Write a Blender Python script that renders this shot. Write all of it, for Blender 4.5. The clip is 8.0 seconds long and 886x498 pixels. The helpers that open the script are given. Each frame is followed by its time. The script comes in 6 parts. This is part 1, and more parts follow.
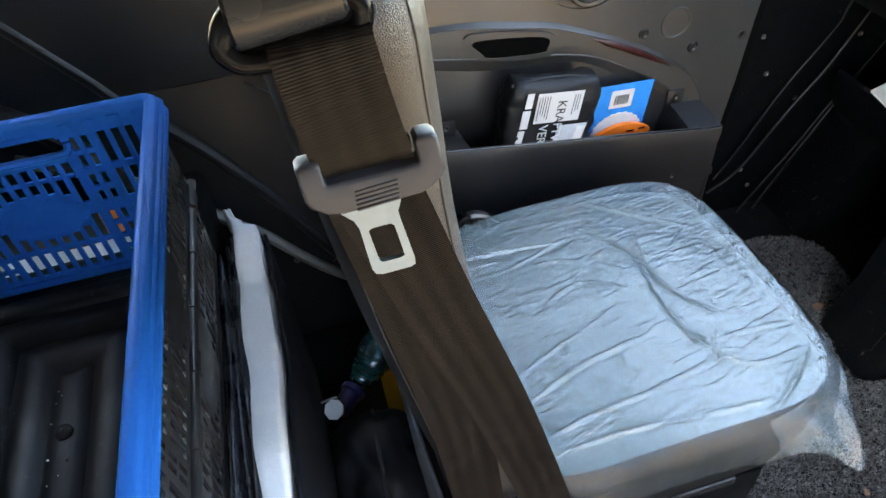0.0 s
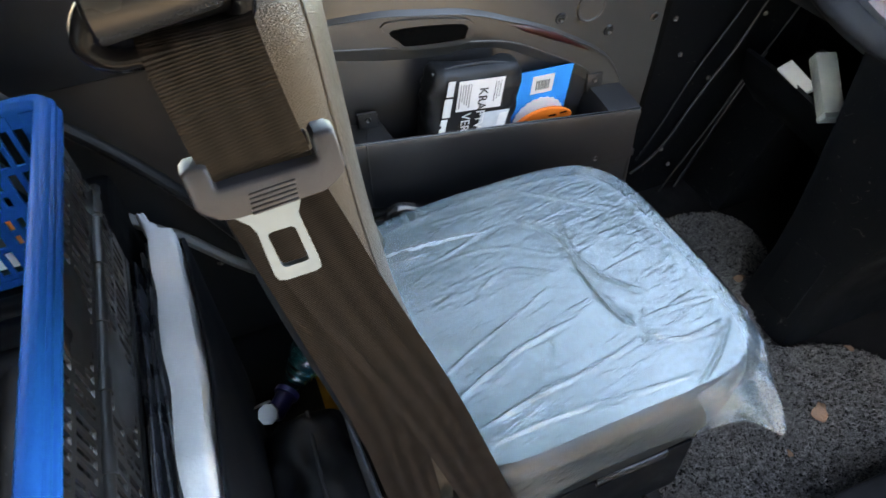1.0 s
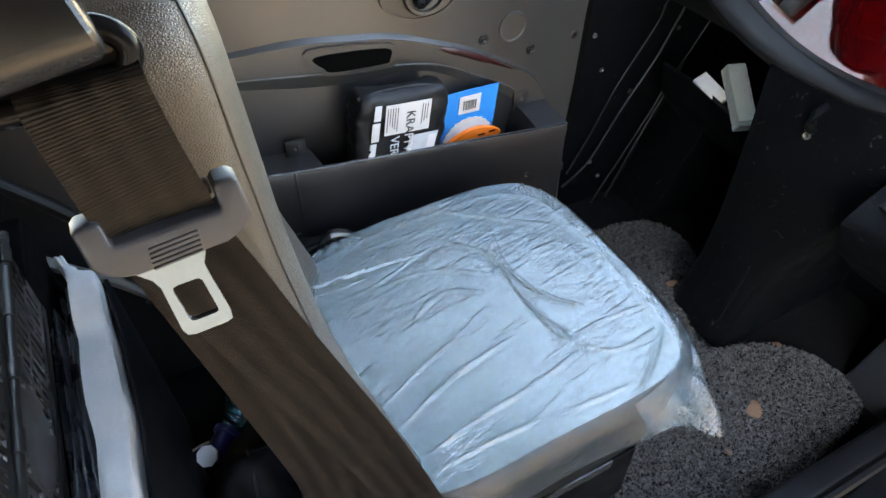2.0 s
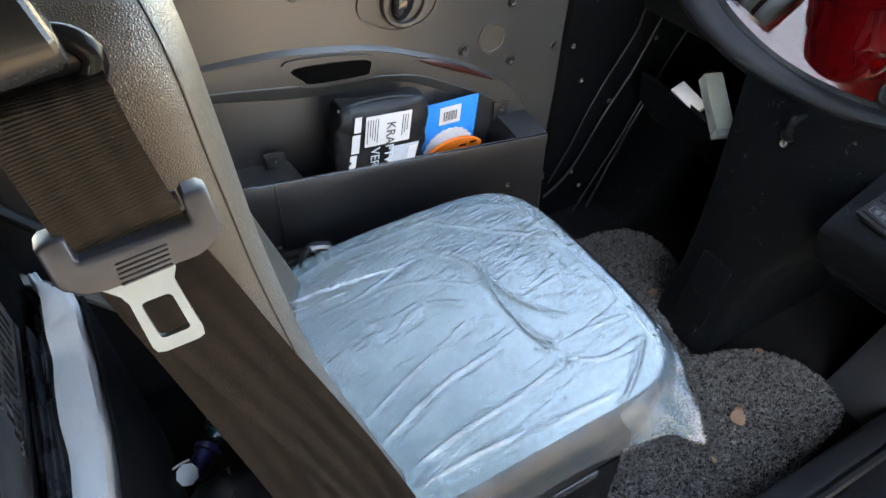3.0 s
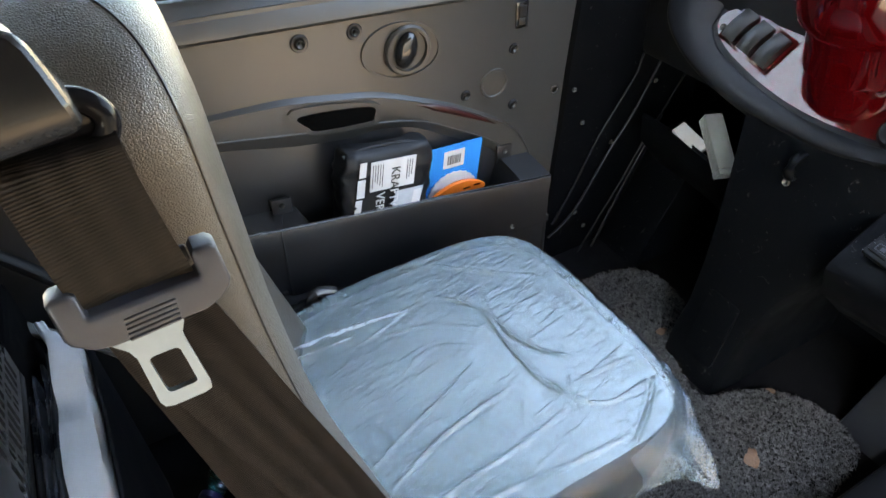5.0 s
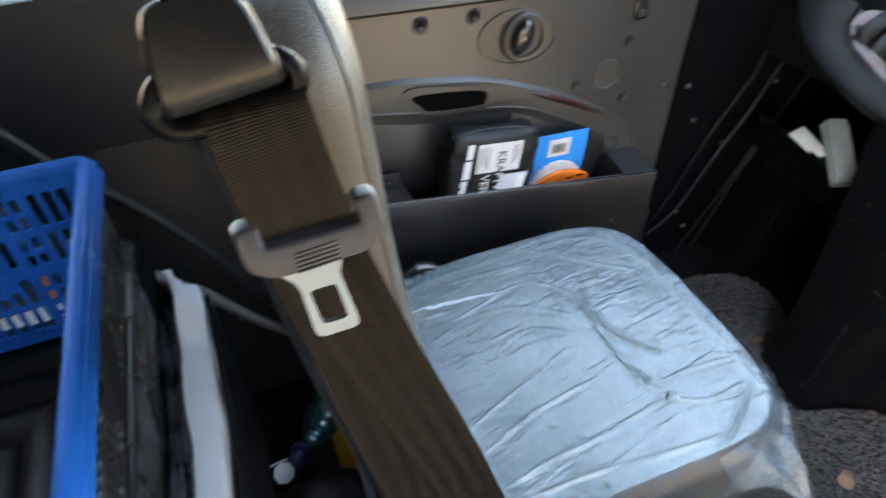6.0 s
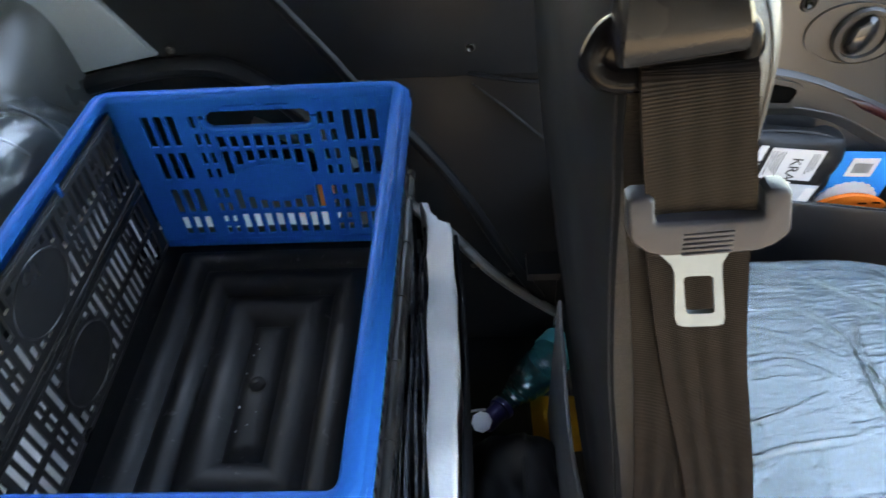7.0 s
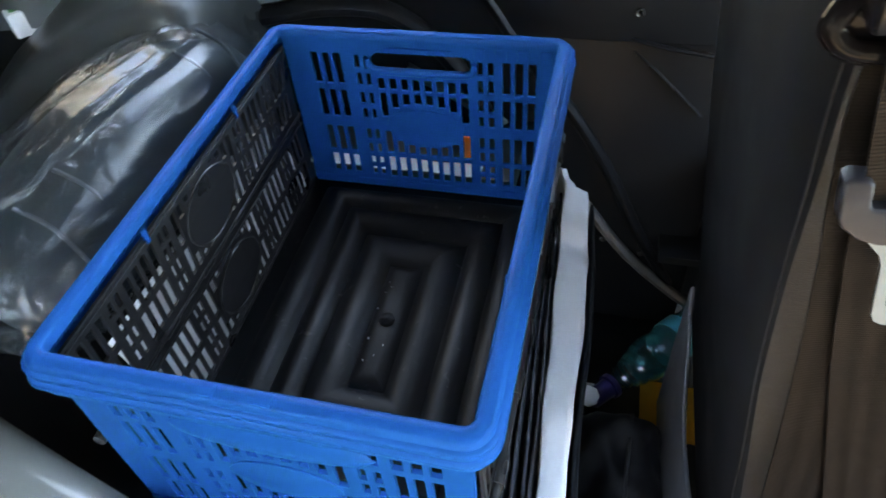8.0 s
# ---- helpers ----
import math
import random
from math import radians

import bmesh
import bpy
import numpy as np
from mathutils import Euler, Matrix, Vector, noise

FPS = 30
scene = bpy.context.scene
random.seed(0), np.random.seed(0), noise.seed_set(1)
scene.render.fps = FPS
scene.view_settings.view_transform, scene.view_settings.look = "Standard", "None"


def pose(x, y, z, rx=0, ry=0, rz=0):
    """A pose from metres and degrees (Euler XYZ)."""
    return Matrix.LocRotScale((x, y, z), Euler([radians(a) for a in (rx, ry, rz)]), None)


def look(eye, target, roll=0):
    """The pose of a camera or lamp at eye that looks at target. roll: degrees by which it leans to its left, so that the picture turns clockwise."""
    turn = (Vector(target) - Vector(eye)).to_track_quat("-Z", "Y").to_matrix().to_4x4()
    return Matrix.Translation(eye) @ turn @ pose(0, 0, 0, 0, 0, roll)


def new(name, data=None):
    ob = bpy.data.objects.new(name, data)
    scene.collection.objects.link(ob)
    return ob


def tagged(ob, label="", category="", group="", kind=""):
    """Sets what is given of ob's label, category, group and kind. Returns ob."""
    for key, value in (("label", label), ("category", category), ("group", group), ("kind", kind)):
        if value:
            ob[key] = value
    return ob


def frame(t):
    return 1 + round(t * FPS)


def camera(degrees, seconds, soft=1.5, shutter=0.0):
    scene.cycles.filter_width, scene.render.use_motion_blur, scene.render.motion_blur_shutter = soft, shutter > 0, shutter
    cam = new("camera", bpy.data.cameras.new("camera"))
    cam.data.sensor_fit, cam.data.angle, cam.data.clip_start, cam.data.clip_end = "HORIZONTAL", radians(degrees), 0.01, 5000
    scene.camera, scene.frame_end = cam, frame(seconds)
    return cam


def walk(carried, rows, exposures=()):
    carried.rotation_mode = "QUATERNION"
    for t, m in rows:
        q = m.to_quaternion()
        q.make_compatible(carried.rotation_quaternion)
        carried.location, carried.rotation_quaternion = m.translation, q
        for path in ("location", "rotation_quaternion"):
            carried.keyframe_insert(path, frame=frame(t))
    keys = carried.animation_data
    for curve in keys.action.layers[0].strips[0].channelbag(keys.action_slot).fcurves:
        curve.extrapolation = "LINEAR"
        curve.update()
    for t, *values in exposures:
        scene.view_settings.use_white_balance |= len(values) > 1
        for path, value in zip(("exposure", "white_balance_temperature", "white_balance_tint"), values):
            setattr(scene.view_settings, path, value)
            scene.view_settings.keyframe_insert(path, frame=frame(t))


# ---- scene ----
cam = camera(67.6, 8.0, shutter=0.4)
PATH = [
    (0, (0.05, 0.073, 1.013), (0.344, 1.459, -0.398), -5.6),
    (0.5, (0.053, 0.074, 1.011), (0.421, 1.435, -0.408), -4.2),
    (1, (0.067, 0.081, 1.005), (0.529, 1.385, -0.438), -3.3),
    (1.5, (0.074, 0.082, 1.007), (0.629, 1.365, -0.424), -1.9),
    (2, (0.084, 0.085, 1.009), (0.713, 1.351, -0.406), -1.7),
    (3.5, (0.09, 0.088, 1.004), (0.783, 1.349, -0.385), -1.0),
    (4, (0.093, 0.09, 1.006), (0.792, 1.336, -0.394), -1.0),
    (5.5, (0.079, 0.084, 1.013), (0.77, 1.47, -0.252), -2.3),
    (6, (0.054, 0.075, 1.016), (0.531, 1.505, -0.298), -3.5),
    (6.5, (0.003, 0.101, 1.006), (0.105, 1.573, -0.344), -4.4),
    (7, (-0.026, 0.103, 1.01), (-0.125, 1.567, -0.348), -4.3),
    (7.5, (-0.042, 0.093, 1.009), (-0.314, 1.5, -0.386), -5.5),
    (8, (-0.057, 0.091, 1.007), (-0.476, 1.443, -0.407), -5.4),
]
walk(cam, [(t, look(eye, target, roll)) for t, eye, target, roll in PATH], [(0, 5.08, 8900, 10), (2, 5.12, 8900, 10), (3.5, 5.28, 8900, 10), (5.5, 5.0, 8900, 10), (6.5, 5.12, 8900, 10), (8, 5.05, 8900, 10)])

# ---- light: sky and a low warm sun beyond the open near-side door ----
SUN_ELEV, SUN_AZ = 48.0, 262.0
world = bpy.data.worlds.new("sky")
scene.world = world
world.use_nodes = True
wn, wl = world.node_tree.nodes, world.node_tree.links
sky = wn.new("ShaderNodeTexSky")
sky.sky_type, sky.sun_disc = "NISHITA", False
sky.sun_elevation, sky.sun_rotation = radians(SUN_ELEV), radians(SUN_AZ)
wn["Background"].inputs["Strength"].default_value = 0.15
wl.new(sky.outputs[0], wn["Background"].inputs["Color"])
sun = new("sun", bpy.data.lights.new("sun", "SUN"))
sun.data.energy, sun.data.angle, sun.data.color = 5.0, radians(0.6), (1.0, 0.86, 0.68)
sun_way = Vector((math.sin(radians(SUN_AZ)) * math.cos(radians(SUN_ELEV)), math.cos(radians(SUN_AZ)) * math.cos(radians(SUN_ELEV)), math.sin(radians(SUN_ELEV))))
sun.matrix_world = look(sun_way * 20, (0, 0, 0))


# ---- materials ----
def surface(name, base, rough=0.5, metal=0.0, second=None, coarse=6.0, fine=120.0, bump=0.15, spread=0.5, rough_spread=0.12, grain="noise", coat=0.0, alpha=1.0, depth=0.002, sheen=0.0, spec=0.5):
    """A worn surface: two colours mixed by coarse and fine noise, uneven gloss, fine relief."""
    m = bpy.data.materials.new(name)
    m.use_nodes = True
    n, l = m.node_tree.nodes, m.node_tree.links
    b = n["Principled BSDF"]
    b.inputs["Metallic"].default_value = metal
    b.inputs["Coat Weight"].default_value = coat
    b.inputs["Coat Roughness"].default_value = 0.08
    b.inputs["Alpha"].default_value = alpha
    b.inputs["Sheen Weight"].default_value = sheen
    b.inputs["Specular IOR Level"].default_value = spec
    co = n.new("ShaderNodeTexCoord")
    big, small = n.new("ShaderNodeTexNoise"), n.new("ShaderNodeTexNoise")
    big.inputs["Scale"].default_value, big.inputs["Detail"].default_value = coarse, 6.0
    small.inputs["Scale"].default_value, small.inputs["Detail"].default_value = fine, 3.0
    for t in (big, small):
        l.new(co.outputs["Object"], t.inputs["Vector"])
    add = n.new("ShaderNodeMath")
    add.operation, add.inputs[1].default_value = "MULTIPLY_ADD", 0.6
    l.new(big.outputs["Fac"], add.inputs[0])
    half = n.new("ShaderNodeMath")
    half.operation, half.inputs[1].default_value = "MULTIPLY", 0.4
    l.new(small.outputs["Fac"], half.inputs[0])
    l.new(half.outputs[0], add.inputs[2])
    ramp = n.new("ShaderNodeValToRGB")
    second = second or tuple(c * 0.7 for c in base)
    ramp.color_ramp.elements[0].position, ramp.color_ramp.elements[1].position = 0.5 - spread / 2, 0.5 + spread / 2
    ramp.color_ramp.elements[0].color, ramp.color_ramp.elements[1].color = (*second, 1), (*base, 1)
    l.new(add.outputs[0], ramp.inputs[0])
    l.new(ramp.outputs[0], b.inputs["Base Color"])
    rr = n.new("ShaderNodeMapRange")
    rr.inputs["From Min"].default_value, rr.inputs["From Max"].default_value = 0.3, 0.7
    rr.inputs["To Min"].default_value, rr.inputs["To Max"].default_value = max(rough - rough_spread, 0.02), min(rough + rough_spread, 1)
    l.new(big.outputs["Fac"], rr.inputs["Value"])
    l.new(rr.outputs[0], b.inputs["Roughness"])
    if bump:
        bp = n.new("ShaderNodeBump")
        bp.inputs["Strength"].default_value, bp.inputs["Distance"].default_value = bump, depth
        if grain == "cells":
            cells = n.new("ShaderNodeTexVoronoi")
            cells.feature = "DISTANCE_TO_EDGE"
            cells.inputs["Scale"].default_value = fine
            l.new(co.outputs["Object"], cells.inputs["Vector"])
            low = n.new("ShaderNodeMath")
            low.operation, low.inputs[1].default_value = "MINIMUM", 0.3
            l.new(cells.outputs["Distance"], low.inputs[0])
            l.new(low.outputs[0], bp.inputs["Height"])
        else:
            l.new(small.outputs["Fac"], bp.inputs["Height"])
        l.new(bp.outputs[0], b.inputs["Normal"])
    return m


M = {}
M["door"] = surface("grained_door_plastic", (0.029, 0.0287, 0.0275), 0.38, fine=900, bump=0.35, depth=0.0006, second=(0.022, 0.0218, 0.021), rough_spread=0.06, spec=0.6)
M["black"] = surface("black_plastic", (0.013, 0.013, 0.014), 0.4, fine=600, bump=0.25, depth=0.0005, second=(0.008, 0.008, 0.009))
M["dash"] = surface("dark_dash_plastic", (0.0068, 0.0078, 0.0098), 0.44, fine=800, bump=0.3, depth=0.0005, second=(0.006, 0.0068, 0.0082), spec=0.11)
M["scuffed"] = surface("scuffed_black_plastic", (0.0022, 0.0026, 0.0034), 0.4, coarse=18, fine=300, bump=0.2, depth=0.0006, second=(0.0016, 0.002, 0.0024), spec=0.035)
M["rear"] = surface("dark_rear_trim", (0.0095, 0.01, 0.0108), 0.4, fine=700, bump=0.3, depth=0.0006, second=(0.0075, 0.0078, 0.0085), spec=0.12)
M["grey"] = surface("grey_rear_trim", (0.13, 0.147, 0.148), 0.36, fine=700, bump=0.25, depth=0.0006, second=(0.1, 0.114, 0.116))
M["housing"] = surface("dark_grey_housing_plastic", (0.045, 0.05, 0.05), 0.36, fine=700, bump=0.25, depth=0.0006, second=(0.036, 0.04, 0.04), spec=0.6)
M["strip"] = surface("dark_grey_edge_strip", (0.1, 0.1, 0.094), 0.5, fine=700, bump=0.2, depth=0.0006)
M["sill"] = surface("black_sill_plastic", (0.005, 0.0055, 0.0065), 0.42, fine=600, bump=0.25, depth=0.0006, spec=0.1)
M["back_vinyl"] = surface("black_seat_back_vinyl", (0.0125, 0.0142, 0.0172), 0.62, fine=700, bump=0.3, depth=0.0005, spec=0.04, second=(0.009, 0.0102, 0.0124))
M["paint"] = surface("grey_green_paint", (0.17, 0.182, 0.172), 0.25, fine=60, bump=0.03, coat=0.5, second=(0.145, 0.157, 0.149))
M["leather"] = surface("black_leather", (0.05, 0.0435, 0.0365), 0.38, fine=680, bump=0.62, grain="cells", depth=0.0012, second=(0.036, 0.0315, 0.0265), rough_spread=0.06, spec=0.42)
M["thread"] = surface("dark_thread", (0.09, 0.085, 0.075), 0.7, fine=900, bump=0.1)
M["cushion"] = surface("dark_seat_leather", (0.0055, 0.0062, 0.007), 0.5, fine=300, bump=0.2, second=(0.004, 0.0046, 0.0052), spec=0.05)
M["buckle"] = surface("grey_buckle_plastic", (0.0235, 0.0245, 0.031), 0.38, fine=900, bump=0.15, depth=0.0004, second=(0.0205, 0.0212, 0.027), spec=0.25)
M["cover"] = surface("black_cover_plastic", (0.007, 0.0073, 0.0084), 0.24, spec=0.2, fine=900, bump=0.08, depth=0.0004)
M["zinc"] = surface("zinc_plated_steel", (0.145, 0.17, 0.185), 0.45, metal=1.0, fine=200, bump=0.05, second=(0.12, 0.142, 0.155))
M["chrome"] = surface("dull_chrome", (0.55, 0.55, 0.55), 0.22, metal=1.0, fine=200, bump=0.03)
M["bolt"] = surface("dull_dark_steel", (0.09, 0.086, 0.078), 0.45, metal=0.7, fine=200, bump=0.05)
M["loop"] = surface("black_loop_plastic", (0.005, 0.005, 0.006), 0.16, fine=300, bump=0.05, spec=0.06)
M["gloss"] = surface("gloss_black", (0.012, 0.012, 0.013), 0.16, fine=200, bump=0.02)
M["blue"] = surface("blue_crate_plastic", (0.0, 0.066, 0.268), 0.34, fine=400, bump=0.12, depth=0.0005, second=(0.0, 0.055, 0.23), spec=0.03, rough_spread=0.06)
M["crate"] = surface("black_crate_plastic", (0.012, 0.0125, 0.0135), 0.36, coarse=14, fine=400, bump=0.15, depth=0.0006, second=(0.012, 0.012, 0.013))
M["base"] = surface("black_crate_base", (0.005, 0.0054, 0.0062), 0.4, coarse=10, fine=300, bump=0.12, depth=0.0006, second=(0.005, 0.0054, 0.0062), spec=0.13)
M["white"] = surface("white_foam", (0.72, 0.75, 0.77), 0.75, coarse=20, fine=250, bump=0.3, depth=0.001, second=(0.66, 0.68, 0.71))
M["paper"] = surface("white_paper", (0.86, 0.86, 0.86), 0.6, fine=300, bump=0.1, second=(0.72, 0.72, 0.74))
M["slate"] = surface("dark_blue_grey_sheet", (0.045, 0.05, 0.062), 0.3, coarse=20, fine=200, bump=0.1, second=(0.02, 0.022, 0.028))
M["flap"] = surface("slate_grey_board", (0.11, 0.125, 0.15), 0.5, coarse=12, fine=300, bump=0.2, second=(0.07, 0.08, 0.1))
M["cloth"] = surface("black_nylon", (0.009, 0.0095, 0.011), 0.5, coarse=30, fine=500, bump=0.3, depth=0.0008, spec=0.25)
M["yellow"] = surface("yellow_cloth", (0.72, 0.4, 0.02), 0.8, coarse=40, fine=600, bump=0.4, second=(0.55, 0.28, 0.01))
M["red"] = surface("red_lacquer", (0.032, 0.0004, 0.001), 0.06, spec=0.4, coat=0.0, fine=60, bump=0.02, second=(0.026, 0.0003, 0.0008), rough_spread=0.03)
# red of the dash's reflection, put into the colour
M["red_sheen"] = surface("painted_red_sheen", (0.028, 0.003, 0.003), 0.3, spec=0.4, fine=200, bump=0.05, second=(0.018, 0.002, 0.002))
M["orange"] = surface("orange_plastic", (0.95, 0.2, 0.02), 0.4, fine=200, bump=0.05, second=(0.85, 0.15, 0.015))
M["card_blue"] = surface("printed_blue_card", (0.002, 0.19, 0.54), 0.35, fine=300, bump=0.05, second=(0.002, 0.165, 0.48), spec=0.1)
M["ink"] = surface("black_print", (0.015, 0.015, 0.016), 0.5, bump=0)
M["vent"] = surface("dusty_black_rubber", (0.012, 0.0125, 0.0135), 0.4, spec=0.2, coarse=40, fine=400, bump=0.2, second=(0.006, 0.0062, 0.0066))
M["leaf"] = surface("dry_leaf", (0.13, 0.07, 0.038), 0.8, coarse=60, fine=400, bump=0.4, second=(0.06, 0.033, 0.02))
M["carpet"] = surface("black_carpet", (0.006, 0.006, 0.0065), 0.95, spec=0.06, coarse=40, fine=900, bump=0.8, depth=0.002)
M["mat"] = surface("grey_vinyl_loops", (0.072, 0.072, 0.073), 0.4, coarse=60, fine=300, bump=0, second=(0.047, 0.047, 0.049))
mn, ml = M["mat"].node_tree.nodes, M["mat"].node_tree.links
island, shade = mn.new("ShaderNodeNewGeometry"), mn.new("ShaderNodeValToRGB")
shade.color_ramp.elements[0].position, shade.color_ramp.elements[0].color = 0.5, (0.008, 0.008, 0.009, 1)
shade.color_ramp.elements[1].position, shade.color_ramp.elements[1].color = 1.0, (0.1, 0.1, 0.098, 1)
ml.new(island.outputs["Random Per Island"], shade.inputs[0])
ml.new(shade.outputs[0], mn["Principled BSDF"].inputs["Base Color"])
M["mat_base"] = surface("mat_backing", (0.008, 0.0085, 0.009), 0.9, spec=0.08, coarse=40, fine=900, bump=0.6)
M["ground"] = surface("warm_gravel", (0.19, 0.168, 0.14), 0.9, coarse=1.5, fine=60, bump=0.6, depth=0.02, second=(0.15, 0.132, 0.11))
# cream of the added outside walls, pale so they bounce warm light inside
M["render"] = surface("cream_bounce_render", (0.53, 0.47, 0.385), 0.9, coarse=2.0, fine=80, bump=0.5, depth=0.004, second=(0.43, 0.375, 0.305))
M["roof"] = surface("dark_headliner", (0.05, 0.05, 0.048), 0.9, coarse=8, fine=400, bump=0.3)
def scuff(m, amount, shade):
    """Pale scratches and flecks of dirt over a dark plastic; on the crate base, painted gloss speckle too."""
    n, l = m.node_tree.nodes, m.node_tree.links
    co, tx, ramp, mix = n.new("ShaderNodeTexCoord"), n.new("ShaderNodeTexNoise"), n.new("ShaderNodeValToRGB"), n.new("ShaderNodeMix")
    tx.inputs["Scale"].default_value, tx.inputs["Detail"].default_value, tx.inputs["Distortion"].default_value = 70.0, 8.0, 1.5
    l.new(co.outputs["Object"], tx.inputs["Vector"])
    ramp.color_ramp.elements[0].position, ramp.color_ramp.elements[1].position = 0.68 - amount, 0.74 - amount
    l.new(tx.outputs["Fac"], ramp.inputs[0])
    mix.data_type = "RGBA"
    old = n["Principled BSDF"].inputs["Base Color"].links[0].from_socket
    l.new(ramp.outputs[0], mix.inputs["Factor"])
    l.new(old, mix.inputs["A"])
    mix.inputs["B"].default_value = (*shade, 1)
    l.new(mix.outputs["Result"], n["Principled BSDF"].inputs["Base Color"])


scuff(M["scuffed"], 0.015, (0.035, 0.033, 0.031))
# dust, and the base's glossy speckle put into the colour
scuff(M["base"], 0.02, (0.035, 0.035, 0.036))
M["rubber"] = surface("black_rubber", (0.018, 0.018, 0.019), 0.55, fine=300, bump=0.2)
M["wrapped"] = surface("dark_grey_upholstery", (0.022, 0.031, 0.038), 0.5, coarse=20, fine=400, bump=0.3, second=(0.015, 0.022, 0.027), spec=0.15)


def webbing_material():
    """Woven polyester: fine cross ribs and soft bands along the length."""
    m = surface("brown_black_webbing", (0.0034, 0.0026, 0.0023), 0.4, coarse=25, fine=1400, bump=0.2, second=(0.003, 0.0023, 0.002), spec=0.09, sheen=0.0)
    n, l = m.node_tree.nodes, m.node_tree.links
    uv = n.new("ShaderNodeUVMap")
    wave = n.new("ShaderNodeTexWave")
    wave.bands_direction = "Y"
    wave.inputs["Scale"].default_value, wave.inputs["Distortion"].default_value, wave.inputs["Detail"].default_value = 205.0, 0.2, 0.0
    l.new(uv.outputs[0], wave.inputs["Vector"])
    bump = n.new("ShaderNodeBump")
    bump.inputs["Strength"].default_value, bump.inputs["Distance"].default_value = 0.35, 0.0004
    l.new(wave.outputs["Fac"], bump.inputs["Height"])
    l.new(bump.outputs[0], n["Principled BSDF"].inputs["Normal"])
    bands = n.new("ShaderNodeTexWave")
    bands.bands_direction = "X"
    bands.inputs["Scale"].default_value, bands.inputs["Distortion"].default_value = 24.0, 0.15
    l.new(uv.outputs[0], bands.inputs["Vector"])
    mix = n.new("ShaderNodeMix")
    mix.data_type, mix.blend_type = "RGBA", "MULTIPLY"
    old = n["Principled BSDF"].inputs["Base Color"].links[0].from_socket
    tone = n.new("ShaderNodeMapRange")
    tone.inputs["To Min"].default_value, tone.inputs["To Max"].default_value = 0.3, 2.5
    both = n.new("ShaderNodeMath")
    both.operation = "MULTIPLY_ADD"
    both.inputs[1].default_value, both.inputs[2].default_value = 0.65, 0.0
    l.new(bands.outputs["Fac"], both.inputs[0])
    rib = n.new("ShaderNodeMath")
    rib.operation, rib.inputs[1].default_value = "MULTIPLY_ADD", 0.3
    l.new(wave.outputs["Fac"], rib.inputs[0])
    l.new(both.outputs[0], rib.inputs[2])
    l.new(rib.outputs[0], tone.inputs["Value"])
    mix.inputs["Factor"].default_value = 1.0
    l.new(old, mix.inputs["A"])
    l.new(tone.outputs[0], mix.inputs["B"])
    l.new(mix.outputs["Result"], n["Principled BSDF"].inputs["Base Color"])
    return m


